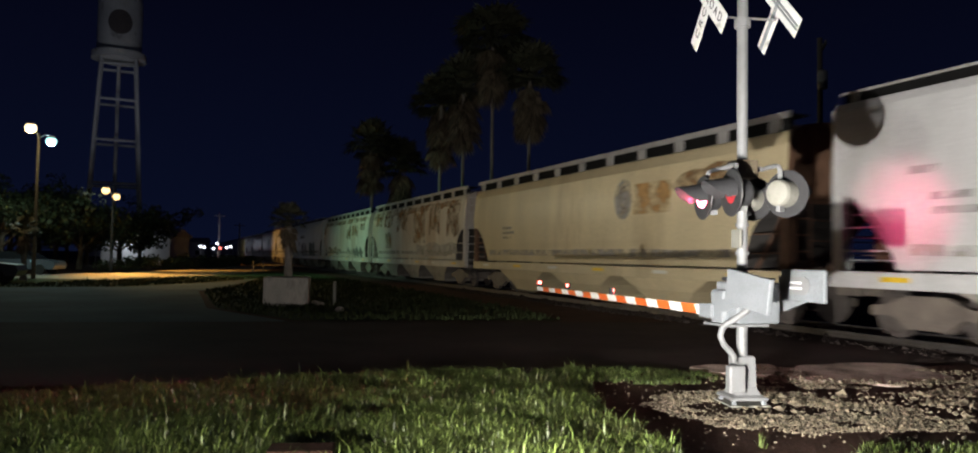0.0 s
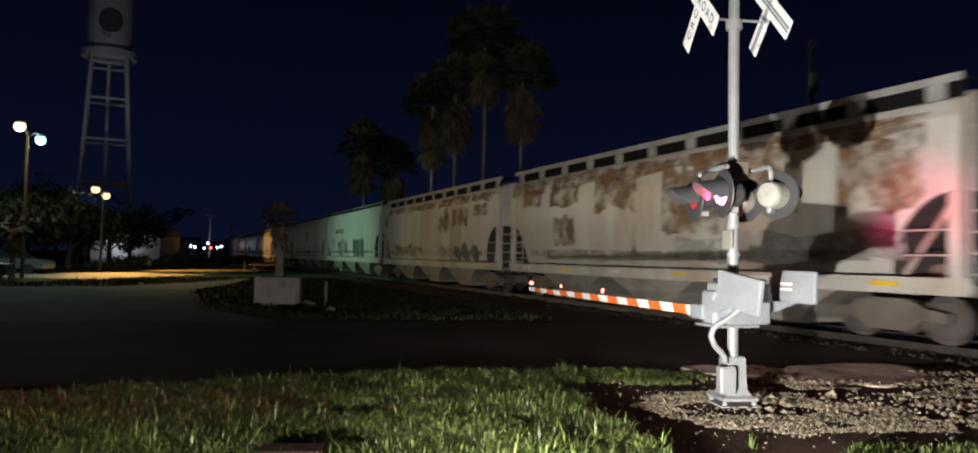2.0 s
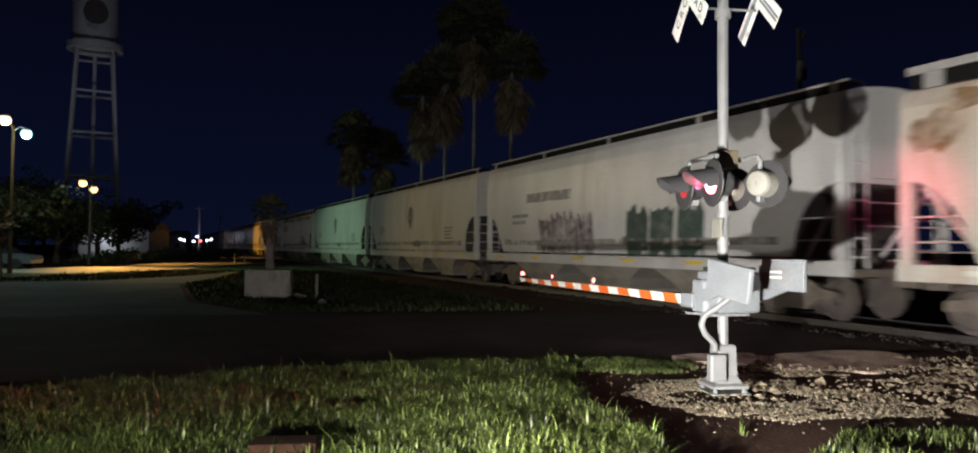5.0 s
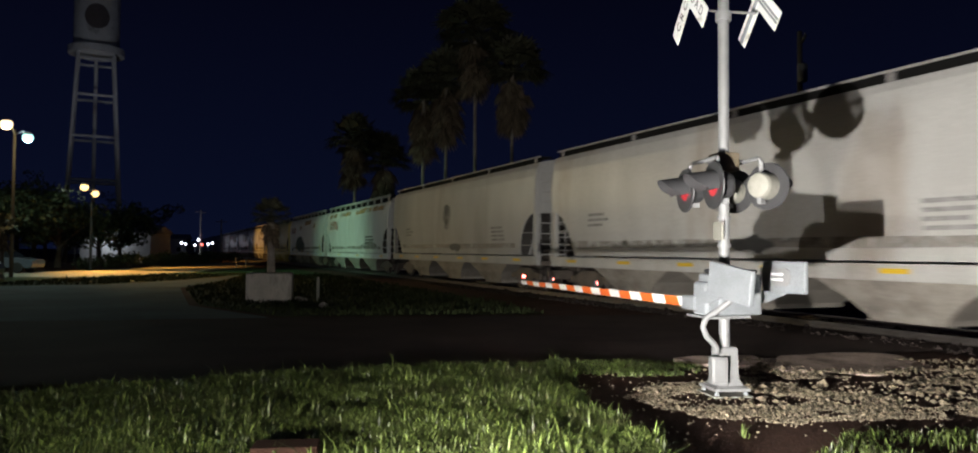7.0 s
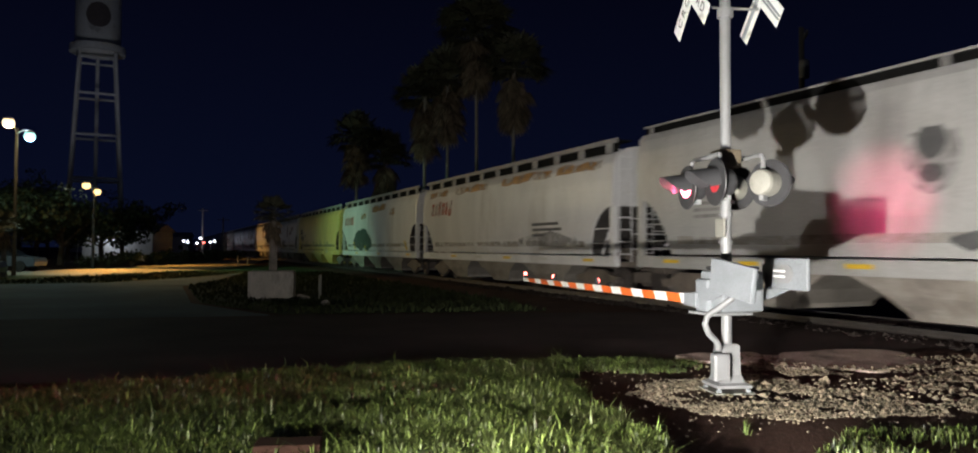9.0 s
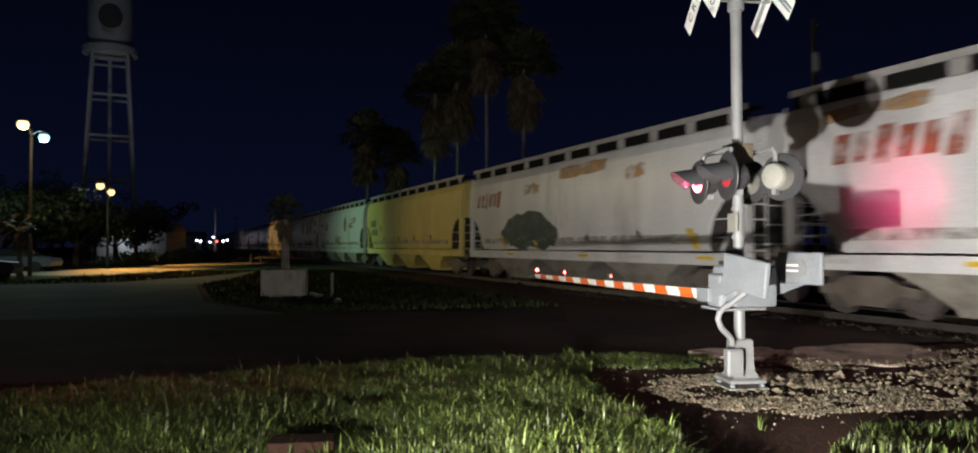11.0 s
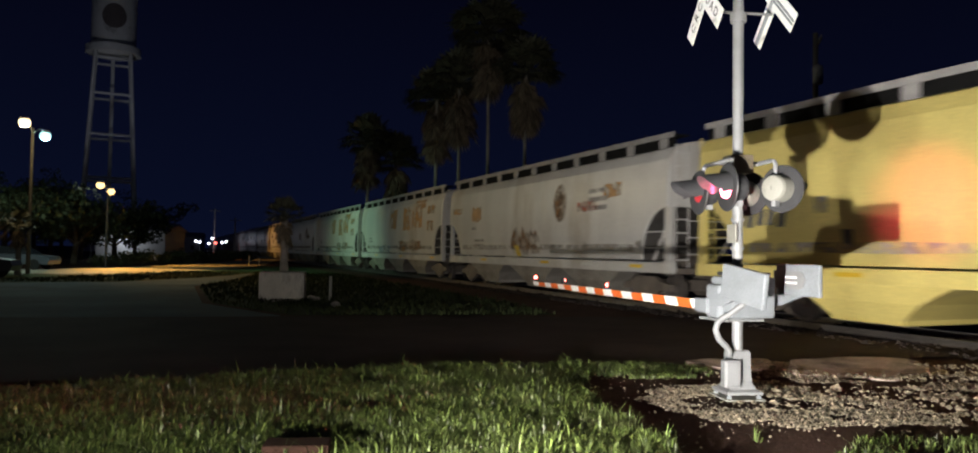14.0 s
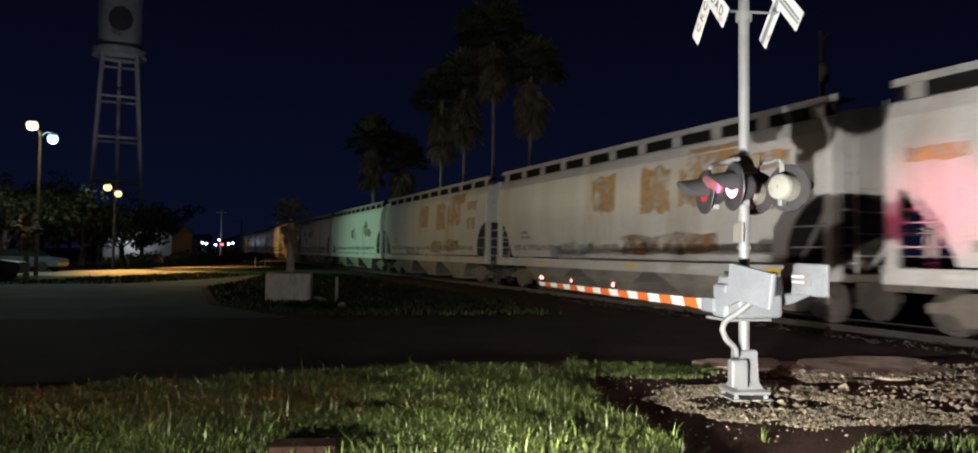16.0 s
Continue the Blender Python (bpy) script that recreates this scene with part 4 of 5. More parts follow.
# ---- gate machine and arm: own frame, +x along the arm ----
ARM_DIR = math.degrees(math.atan2(5.05, -1.68))
gate = new("gate_machine")
gate.parent = signal
gate.matrix_local = SIGNAL.inverted() @ pose(2.675, 8.41, 0.0, 0, 0, ARM_DIR)
gate.empty_display_size = 0.05
# +y is to the left of the arm
bm = bmesh.new()
box(bm, (-0.20, -0.36, 0.90), (0.22, 0.20, 1.36), 0.03)
part("case", bm, M_GALV, gate)
bm = bmesh.new()
box(bm, (-0.02, 0.02, 0.87), (0.24, 0.26, 1.27), 0.04)
part("case_end", bm, M_GALV, gate)
bm = bmesh.new()
box(bm, (-0.16, -0.24, 0.865), (0.30, 0.30, 0.895), 0.004)
part("flange", bm, M_SILVER, gate)
bm = bmesh.new()
box(bm, (-0.18, -0.32, 1.365), (0.20, 0.14, 1.41), 0.02)
part("lid", bm, M_BLACK, gate)


def plate(name, lo, hi, m, material, label=""):
    bm = bmesh.new()
    box(bm, lo, hi, 0.015)
    o = part(name, bm, material, gate, label)
    o.matrix_local = m
    return o


plate("counterweight", (-0.36, -0.03, -0.18), (0.36, 0.03, 0.19), pose(-0.52, 0.30, 1.275, 0, -8, 0), M_GALV, "flat grey counterweight plate")
cw = plate("counterweight", (-0.34, -0.025, -0.175), (0.34, 0.025, 0.175), pose(-0.42, -0.48, 1.335, 0, 0, 0), M_GALV, "flat grey counterweight plate with a slot")
bm = bmesh.new()
slab(bm, [(0.36, -0.1), (-0.05, -0.1), (-0.11, -0.07), (-0.135, 0), (-0.11, 0.07), (-0.05, 0.1), (0.36, 0.1)], 0.012, Matrix(((1, 0, 0, 0), (0, 0, 1, 0.026), (0, 1, 0, 0), (0, 0, 0, 1))))
part("slot_plate", bm, M_SILVER, cw)
for dz in (-0.03, 0.03):
    bm = bmesh.new()
    box(bm, (-0.02, 0.038, dz - 0.012), (0.16, 0.055, dz + 0.012), 0.004)
    part("bolt_bar", bm, M_SIGNWHITE, cw)
for y in (0.235, -0.54):
    bm = bmesh.new()
    slab(bm, [(-0.6, 1.22), (-0.1, 1.04), (0.36, 0.96), (0.36, 1.08), (0.0, 1.16), (-0.6, 1.34)], 0.03, Matrix(((1, 0, 0, 0), (0, 0, 1, y), (0, 1, 0, 0), (0, 0, 0, 1))))
    part("support_arm", bm, M_GALV, gate)
bm = bmesh.new()
box(bm, (0.16, 0.10, 0.94), (0.40, 0.30, 1.10), 0.01)
part("arm_clamp", bm, M_GALV, gate)

ARM_LEN = 5.6
arm = new("gate_arm")
arm.parent = signal
arm.matrix_local = SIGNAL.inverted() @ pose(2.675, 8.41, 0.0, 0, 0, ARM_DIR) @ pose(0.34, 0.17, 1.015, 0, 0.0, 0)
arm.empty_display_size = 0.05
ARM_N = 19
for k in range(ARM_N):
    a, b = ARM_LEN * k / ARM_N, ARM_LEN * (k + 1) / ARM_N
    h0, h1 = 0.056 - 0.02 * k / ARM_N, 0.056 - 0.02 * (k + 1) / ARM_N
    sh = 0.06
    bm = bmesh.new()
    ring_tube(bm, [[(x - sh / 2, y, -h), (x + sh / 2, y, h)] + [(x + sh / 2, y2, h), (x - sh / 2, y2, -h)] for x, h, y, y2 in ((a, h0, -0.025, 0.025), (b, h1, -0.025, 0.025))])
    part("stripe", bm, M_ARMRED if k % 2 else M_ARMWHITE, arm)
ARMLAMPS = []


def arm_lamp(x, right):
    lamp = new("arm_lamp")
    lamp.parent = arm
    lamp.matrix_local = pose(x, 0, 0.06)
    lamp.empty_display_size = 0.02
    bm = bmesh.new()
    box(bm, (-0.04, -0.03, -0.01), (0.04, 0.03, 0.03), 0.006)
    part("lamp_base", bm, M_BLACK, lamp)
    bm = bmesh.new()
    lathe(bm, [(0.015, 0.02), (0.028, 0.03), (0.034, 0.052), (0.028, 0.074), (0.014, 0.084)], 12)
    part("lit_glass", bm, M_ARMLIT, lamp, "glowing red arm lamp")
    if right is None:
        return
    # added shell that covers the ever-lit glass, to imitate blinking
    bm = bmesh.new()
    lo = []
    for k in range(15):
        q = math.pi * 1.02 * (k / 14 - 0.5)
        lo.append([(0.038 * math.sin(q), 0.038 * math.cos(q), 0.015), (0.038 * math.sin(q), 0.038 * math.cos(q), 0.088),
                   (0.042 * math.sin(q), 0.042 * math.cos(q), 0.088), (0.042 * math.sin(q), 0.042 * math.cos(q), 0.015)])
    ring_tube(bm, lo)
    sh = part("shutter", bm, M_BLACK, lamp, "half-round shell added to blink the arm lamp")
    ARMLAMPS.append((sh, right))


arm_lamp(ARM_LEN - 0.06, None)
arm_lamp(4.2, False)
arm_lamp(2.55, True)

# the lamps' beams, each through the middle of its glass: two towards the track, two along the road
for (x, y), aim, goal in (((-0.33, 0.38), -150, (7.39, 12.97, 2.55)), ((-0.33, -0.38), -150, (7.15, 13.5, 2.52)), ((0.31, 0.38), 0, None), ((0.31, -0.38), 0, None)):
    m = SIGNAL @ pose(x, y, 2.33, 0, 0, aim)
    goal = Vector(goal) if goal else m @ Vector((5, 0, -1.1))
    way = (goal - m.translation).normalized()
    spot("flasher_light", m.translation - way * 0.18, goal, 4300 if x < 0 else 1900, (1.0, 0.10, 0.27), 22 if x < 0 else 70, 1.0, 0.05)


# ---- street lamps ----
def street_lamp(x, y, height, arms, label):
    """arms: (dx, dy, dz, glowing material, light colour, watts, goal of the light, cone)."""
    lamp = thing("street_lamp", pose(x, y, 0), label, "street lamp", "street lamps")
    bm = bmesh.new()
    tube(bm, [(0, 0, 0), (0, 0, height)], [0.11, 0.07], 12)
    part("pole", bm, M_DARKPOLE, lamp)
    for dx, dy, dz, m, color, watts, goal, cone in arms:
        bm = bmesh.new()
        tube(bm, [(0, 0, height - 0.3), (dx * 0.5, dy * 0.5, height + dz * 0.5 + 0.05), (dx, dy, height + dz + 0.12)], 0.035, 8)
        part("arm", bm, M_GALV, lamp)
        bm = bmesh.new()
        lathe(bm, [(0.06, 0.14), (0.2, 0.08), (0.27, 0.0), (0.26, -0.02)], 18, pose(dx, dy, height + dz))
        head = part("lamp_head", bm, M_GALV, lamp)
        bm = bmesh.new()
        lathe(bm, [(0.2, -0.02), (0.27, -0.1), (0.29, -0.22), (0.24, -0.36), (0.14, -0.44), (0.04, -0.46)], 18, pose(dx, dy, height + dz))
        part("bulb", bm, m, head, "glowing lamp glass")
        spot("street_light", (x + dx, y + dy, height + dz - 0.62), goal, watts, color, cone, 1.0, 0.2)
        if m in (M_WARMLAMP, M_GREENLAMP):  # bare globes that shine all round
            bulb("globe_light", (x + dx, y + dy, height + dz - 0.6), 420 if m is M_WARMLAMP else 1150, color if m is M_WARMLAMP else (0.62, 0.95, 0.9), 0.2)


street_lamp(-25.83, 40.0, 8.03, ((0.84, -2.0, 0.15, M_WARMLAMP, (1.0, 0.72, 0.32), 2900, (-3.5, 32, 2.6), 72), (-0.55, 2.0, 0.05, M_GREENLAMP, (0.5, 1.0, 0.62), 6500, (-11.5, 54, 0.8), 58)),
            "tall street lamp with one warm and one greenish light")
street_lamp(-29.1, 54.0, 5.82, ((-0.41, -0.3, 0.42, M_SODIUM, (1.0, 0.5, 0.10), 17000, (-24.5, 49, 0), 66), (0.1, 0.2, 0.0, M_SODIUM, (1.0, 0.5, 0.10), 16000, (-26, 62, 0), 40)),
            "street lamp with two orange sodium lights")
street_lamp(-44.5, 98.0, 4.3, ((0.5, 0.1, 0.3, M_SODIUM, (1.0, 0.52, 0.12), 4200, (-29.5, 100, 1.5), 74),), "short street lamp with an orange sodium light by the track")

# ---- water tower ----
TX, TY = -60.75, 113.0
tower = thing("water_tower", pose(TX, TY, 0, 0, 0, -61.7), "pale grey steel water tower on four legs", "water tower")
R0, R1, LEG = 5.6, 3.4, 31.2
for k in range(4):
    q = math.pi / 4 + k * math.pi / 2
    bm = bmesh.new()
    tube(bm, [(R0 * math.cos(q), R0 * math.sin(q), 0), (R1 * math.cos(q), R1 * math.sin(q), LEG)], 0.27, 10)
    part("leg", bm, M_TOWER, tower)
for z in (5.3, 11.8, 18.4, 24.7, 30.2):
    r = R0 + (R1 - R0) * z / LEG
    for k in range(4):
        q, q2 = math.pi / 4 + k * math.pi / 2, math.pi * 3 / 4 + k * math.pi / 2
        bm = bmesh.new()
        tube(bm, [(r * math.cos(q), r * math.sin(q), z), (r * math.cos(q2), r * math.sin(q2), z)], 0.2, 8)
        part("strut", bm, M_TOWER, tower)
bm = bmesh.new()
lathe(bm, [(0.28, 0), (0.28, LEG)], 14)
part("riser_pipe", bm, M_TOWER, tower)
bm = bmesh.new()
lathe(bm, [(0.5, LEG - 0.5), (2.4, LEG - 0.3), (3.2, LEG + 0.2), (3.2, LEG + 9.5), (3.0, LEG + 10.2), (0.3, LEG + 12.5)], 32)
part("tank", bm, M_TOWER, tower, smooth=False)
bm = bmesh.new()
lathe(bm, [(3.2, LEG + 0.1), (3.9, LEG + 0.1), (3.9, LEG + 1.1), (3.86, LEG + 1.1), (3.86, LEG + 0.2), (3.2, LEG + 0.2)], 32, None, False)
part("balcony", bm, M_TOWER, tower)
bm = bmesh.new()
face = 0.0
cols = []
for i in range(13):
    f = i / 12 * 2 - 1
    h = 1.9 * math.sqrt(max(0.02, 1 - f * f))
    q = face + f * 0.55
    cols.append([bm.verts.new((3.22 * math.cos(q), 3.22 * math.sin(q), LEG + 5.4 + s * h)) for s in (-1, -0.3, 0.3, 1)])
for a, b in zip(cols, cols[1:]):
    for j in range(3):
        bm.faces.new((a[j], b[j], b[j + 1], a[j + 1]))
part("painted_emblem", bm, M_TOWERMARK, tower, "dark round painted mark")


# fill light added to brighten the tower; no such source is known
spot("tower_fill_light", (TX + 13.6, TY - 29.0, 5.3), (TX, TY, 34), 3500, (0.85, 0.88, 1.0), 60, 1.0, 0.2)


def small_lamp(name, x, y, z, goal, radius, label):
    """A round lamp head on a post, turned to its goal; the head lies behind the light's place."""
    lamp = thing(name, pose(x, y, 0), label, "lamp")
    way = (Vector(goal) - Vector((x, y, z))).normalized()
    turn = way.to_track_quat("Z", "Y").to_matrix().to_4x4()
    m = Matrix.Translation((0, 0, z)) @ turn @ Matrix.Translation((0, 0, -radius * 1.6))
    bm = bmesh.new()
    lathe(bm, [(radius * 0.3, -radius * 0.9), (radius * 0.8, -radius * 0.5), (radius, radius * 0.4), (radius * 0.9, radius * 0.45), (radius * 0.2, radius * 0.3)], 18, m)
    part("lamp_head", bm, M_BLACK, lamp)
    bm = bmesh.new()
    lathe(bm, [(radius * 0.85, radius * 0.47), (radius * 0.85, radius * 0.5)], 18, m)
    part("glass", bm, M_FARWHITE, lamp)
    bm = bmesh.new()
    tube(bm, [(-way.x * radius * 2.2, -way.y * radius * 2.2, 0), (-way.x * radius * 1.9, -way.y * radius * 1.9, z - radius * 0.6)], max(0.012, radius * 0.18), 8)
    part("post", bm, M_BLACK, lamp)


# made-up fixture for the tower's fill light, hidden behind the trees
small_lamp("flood_lamp", TX + 14, TY - 29.5, 5.2, (TX, TY, 34), 0.3, "black fixture added unseen for the water tower's fill light")
# stand-in fixtures, out of view, added where the two low lights sit
small_lamp("ground_lamp", -0.45, 2.20, 0.42, (3.9, 10.0, 1.0), 0.07, "small black fixture added out of view at a low light")
small_lamp("ground_lamp", -1.62, 1.88, 0.57, (0.2, 10.0, 2.3), 0.07, "small black fixture added out of view at a low light")


# ---- trees ----
def leaf_cloud(bm, centre, radius, count, size, rng, squash=0.8):
    for _ in range(count):
        v = Vector((rng.gauss(0, 1), rng.gauss(0, 1), rng.gauss(0, 1))).normalized() * radius * rng.uniform(0.35, 1.0) ** 0.6
        p = Vector(centre) + Vector((v.x, v.y, v.z * squash))
        a = Vector((rng.gauss(0, 1), rng.gauss(0, 1), rng.gauss(0, 0.6))).normalized()
        b = a.cross(Vector((rng.gauss(0, 1), rng.gauss(0, 1), rng.gauss(0, 1)))).normalized()
        s = size * rng.uniform(0.6, 1.4)
        bm.faces.new([bm.verts.new(p + a * s * i + b * s * 0.6 * j) for i, j in ((-1, 0), (0, -1), (1, 0), (0, 1))])


def tree(x, y, height, spread, seed, label, lift=0.35, bulk=1.0):
    rng = random.Random(seed)
    t = thing("tree", pose(x, y, 0, 0, 0, rng.uniform(0, 360)), label, "tree", "trees along the lot")
    bm = bmesh.new()
    tube(bm, [(0, 0, 0), (0.1, 0.05, height * 0.25), (0.05, -0.1, height * 0.55)], [0.28, 0.2, 0.1], 9)
    ends = []
    for k in range(7):
        q, z = k * 0.9 + rng.uniform(-0.3, 0.3), height * rng.uniform(0.22, 0.5)
        e = (spread * 0.7 * math.cos(q), spread * 0.7 * math.sin(q), min(height * 0.92, z + height * rng.uniform(0.15, 0.45)))
        tube(bm, [(0.05, 0, z), (e[0] * 0.5, e[1] * 0.5, z + (e[2] - z) * 0.6), e], [0.11, 0.07, 0.03], 6)
        ends.append(e)
    part("trunk", bm, M_BARK, t)
    bm = bmesh.new()
    ends.append((0, 0, height * 0.8))
    for e in ends:
        for _ in range(4):
            c = (e[0] + rng.gauss(0, spread * 0.22), e[1] + rng.gauss(0, spread * 0.22), max(height * lift, e[2] + rng.gauss(0, height * 0.09)))
            leaf_cloud(bm, c, spread * rng.uniform(0.2, 0.36), int(75 * bulk), 0.17, rng)
    part("crown", bm, M_LEAF, t)


for k, (x, y, h, s) in enumerate(((-34.5, 50, 6.4, 3.8), (-38, 56, 6.6, 4.2), (-44, 62, 7.5, 4.6), (-42, 68, 7.4, 4.4), (-39, 74, 6.6, 4.0), (-38.2, 76.5, 5.4, 3.0), (-48, 75, 8.6, 5.0), (-54, 90, 8.0, 5.0),
                                   (-60, 120, 9, 6), (-35.0, 60, 6.2, 3.8), (-45, 50, 6.5, 4.0), (-68, 105, 9, 6), (-44.5, 77.5, 6.4, 3.2), (-44.0, 94, 6.6, 3.8))):
    tree(x, y, h, s, 40 + k, "dark broad-crowned shade tree at the lot's edge")


def fan_palm(x, y, height, crown, seed, label, skirt=1.6, fronds=46, name="palm_tree", base_z=0.0, thick=0.2):
    rng = random.Random(seed)
    t = thing(name, pose(x, y, base_z, 0, 0, rng.uniform(0, 360)), label, "palm tree", "palms")
    bm = bmesh.new()
    sway = rng.uniform(-0.02, 0.02) * height
    tube(bm, [(0, 0, -0.02), (sway * 0.2, 0, height * 0.12), (sway * 0.6, 0, height * 0.6), (sway, 0, height)], [thick * 1.5, thick, thick * 0.8, thick * 0.75], 10)
    part("trunk", bm, M_PALMTRUNK, t)
    for nm, m, n, lo, hi in (("crown", M_FROND, fronds, -0.35, 1.45), ("dead_frond_skirt", M_DEADFROND, int(fronds * 0.7), -1.5, -0.75)):
        bm = bmesh.new()
        for _ in range(n):
            q, el = rng.uniform(0, 6.283), rng.uniform(lo, hi)
            L = crown * rng.uniform(0.8, 1.1) * (0.75 if nm != "crown" else 1)
            d = Vector((math.cos(q) * math.cos(el), math.sin(q) * math.cos(el), math.sin(el)))
            side = d.cross(Vector((0, 0, 1))).normalized()
            up = side.cross(d)
            o = Vector((sway, 0, height - (rng.uniform(0, skirt) if nm != "crown" else 0)))
            hub = o + d * L * 0.45
            tube(bm, [o, hub], crown * 0.012, 4)
            for k in range(9):
                f = (k / 8 - 0.5) * 2.2
                w = d * math.cos(f) + side * math.sin(f)
                tip = hub + w * L * 0.55 * (1 - 0.15 * abs(f)) - Vector((0, 0, L * 0.16)) * (0.6 + abs(f) * 0.4)
                mid = hub + w * L * 0.3
                s2 = w.cross(up).normalized() * L * 0.045
                bm.faces.new([bm.verts.new(p) for p in (hub, mid + s2, tip, mid - s2)])
        part(nm, bm, m, t)


for k, (x, y, h, c) in enumerate(((-1.0, 53.0, 17.3, 3.3), (-3.2, 54.0, 14.0, 3.0), (-5.1, 56.0, 13.2, 2.8), (1.6, 53.0, 14.6, 3.1))):
    fan_palm(x, y, h, c, 70 + k, "tall fan palm with a skirt of dead fronds", 3.2, 90, thick=0.15)
for k, (x, y, h, c) in enumerate(((-11.7, 64.0, 11.0, 2.9), (-9.6, 66.0, 9.6, 3.0))):
    fan_palm(x, y, h, c, 80 + k, "dark fan palm behind the railway", 2.6, 80, thick=0.15)

def shrub(x, y, r, h, seed):
    rng = random.Random(seed)
    t = thing("shrub", pose(x, y, 0), "dark low shrub along the lane", "shrub", "shrubs along the lane")
    bm = bmesh.new()
    for k in range(5):
        q = k * 1.26
        tube(bm, [(0, 0, 0), (r * 0.4 * math.cos(q), r * 0.4 * math.sin(q), h * 0.6)], [0.03, 0.012], 5)
    part("stems", bm, M_BARK, t)
    bm = bmesh.new()
    for _ in range(9):
        leaf_cloud(bm, (rng.gauss(0, r * 0.45), rng.gauss(0, r * 0.45), h * rng.uniform(0.35, 0.7)), r * 0.45, 60, 0.1, rng)
    part("leaves", bm, M_LEAF, t)


for k in range(16):
    shrub(-30.6 - 0.1 * k + (k % 3) * 0.4, 57.0 + 2.3 * k, 1.3, 1.0 + 0.15 * (k % 4), 300 + k)

# ---- planter with a small palm ----
planter = thing("planter", pose(-6.75, 22.9, 0, 0, 0, 12), "square pale concrete planter on the lot", "planter")
bm = bmesh.new()
ring_tube(bm, [[(sx * w, sy * w, z) for sx, sy in ((-1, -1), (1, -1), (1, 1), (-1, 1))] for w, z in ((0.60, 0.0), (0.66, 0.06), (0.66, 0.86), (0.64, 0.88), (0.56, 0.88), (0.55, 0.7))])
part("tub", bm, M_CONC, planter)
fan_palm(-6.75, 22.95, 1.9, 0.75, 91, "small dark fan palm growing in the planter", 0.5, 40, base_z=0.7, thick=0.13)
fan_palm(-25.2, 38.2, 2.6, 0.95, 92, "small dry brown palm under the street lamp", 0.8, 40, thick=0.14)

# low post and kerb stones by the planter
for x, y, h in ((-5.35, 23.2, 0.75), (-21.9, 64.0, 0.9), (-21.2, 64.5, 0.8)):
    bm = bmesh.new()
    lathe(bm, [(0.05, 0), (0.05, h - 0.03), (0.03, h)], 10)
    tagged(part("post", bm, M_CREAM), "short pale marker post in the grass", "post", "marker posts").location = (x, y, 0)
for k, (x, y, r) in enumerate(((-5.9, 23.0, 0.16), (-5.65, 22.7, 0.12), (-4.6, 20.6, 0.14))):
    bm = bmesh.new()
    bmesh.ops.create_icosphere(bm, subdivisions=2, radius=r)
    for v in bm.verts:
        v.co *= 1 + 0.25 * noise.noise(v.co * 6 + Vector((k, 0, 0)))
        v.co.z *= 0.6
    tagged(part("rock", bm, M_CONC), "pale rough rock beside the planter", "rock", "rocks").location = (x, y, 0.06)


# ---- utility poles ----
def utility_pole(x, y, h, label, can=True, turn=0.0, wood=M_POLEWOOD):
    p = thing("utility_pole", pose(x, y, 0, 0, 0, turn), label, "utility pole", "utility poles")
    bm = bmesh.new()
    tube(bm, [(0, 0, 0), (0, 0, h)], [0.17, 0.12], 10)
    part("pole", bm, wood, p)
    bm = bmesh.new()
    box(bm, (-1.1, -0.16, h - 0.6), (1.1, -0.06, h - 0.48), 0.01)
    part("crossarm", bm, wood, p)
    if can:
        bm = bmesh.new()
        lathe(bm, [(0.2, 0), (0.24, 0.05), (0.24, 0.8), (0.18, 0.9), (0.05, 0.95)], 14, pose(-0.42, -0.05, h - 2.6))
        part("transformer", bm, M_GALV, p)
    for dx in (-0.95, -0.35, 0.35, 0.95):
        bm = bmesh.new()
        lathe(bm, [(0.03, 0), (0.05, 0.06), (0.03, 0.12)], 8, pose(dx, -0.11, h - 0.48))
        part("insulator", bm, M_CREAM, p)


utility_pole(15.2, 36.0, 12.5, "weathered wooden utility pole with a transformer", True, 75)
utility_pole(-59.4, 152.0, 9.7, "distant pale utility pole with crossarm", False, 40, M_CONC)
utility_pole(-52.6, 145.0, 7.5, "distant pale utility pole with crossarm", False, 40, M_CONC)


# ---- far buildings ----
def shed(x, y, w, d, h, turn, label, windows=0):
    b = thing("building", pose(x, y, 0, 0, 0, turn), label, "building", "far buildings")
    bm = bmesh.new()
    box(bm, (-w / 2, -d / 2, 0), (w / 2, d / 2, h))
    part("wall", bm, M_WALLWHITE, b)
    bm = bmesh.new()
    ring_tube(bm, [[(sx * (w / 2 + 0.4), -d / 2 - 0.4, h), (sx * (w / 2 + 0.4), 0, h + d * 0.12), (sx * (w / 2 + 0.4), d / 2 + 0.4, h)] for sx in (-1, 1)])
    part("roof", bm, M_ROOFGREY, b)
    for k in range(windows):
        xx = -w / 2 + (k + 0.5) * w / windows
        bm = bmesh.new()
        box(bm, (xx - 0.5, -d / 2 - 0.05, 0.9), (xx + 0.5, -d / 2 + 0.02, 2.1))
        win = part("window", bm, M_CREAM, b)
        bm = bmesh.new()
        box(bm, (xx - 0.42, -d / 2 - 0.07, 0.98), (xx + 0.42, -d / 2 - 0.052, 2.02))
        part("pane", bm, M_DARKGLASS, win)


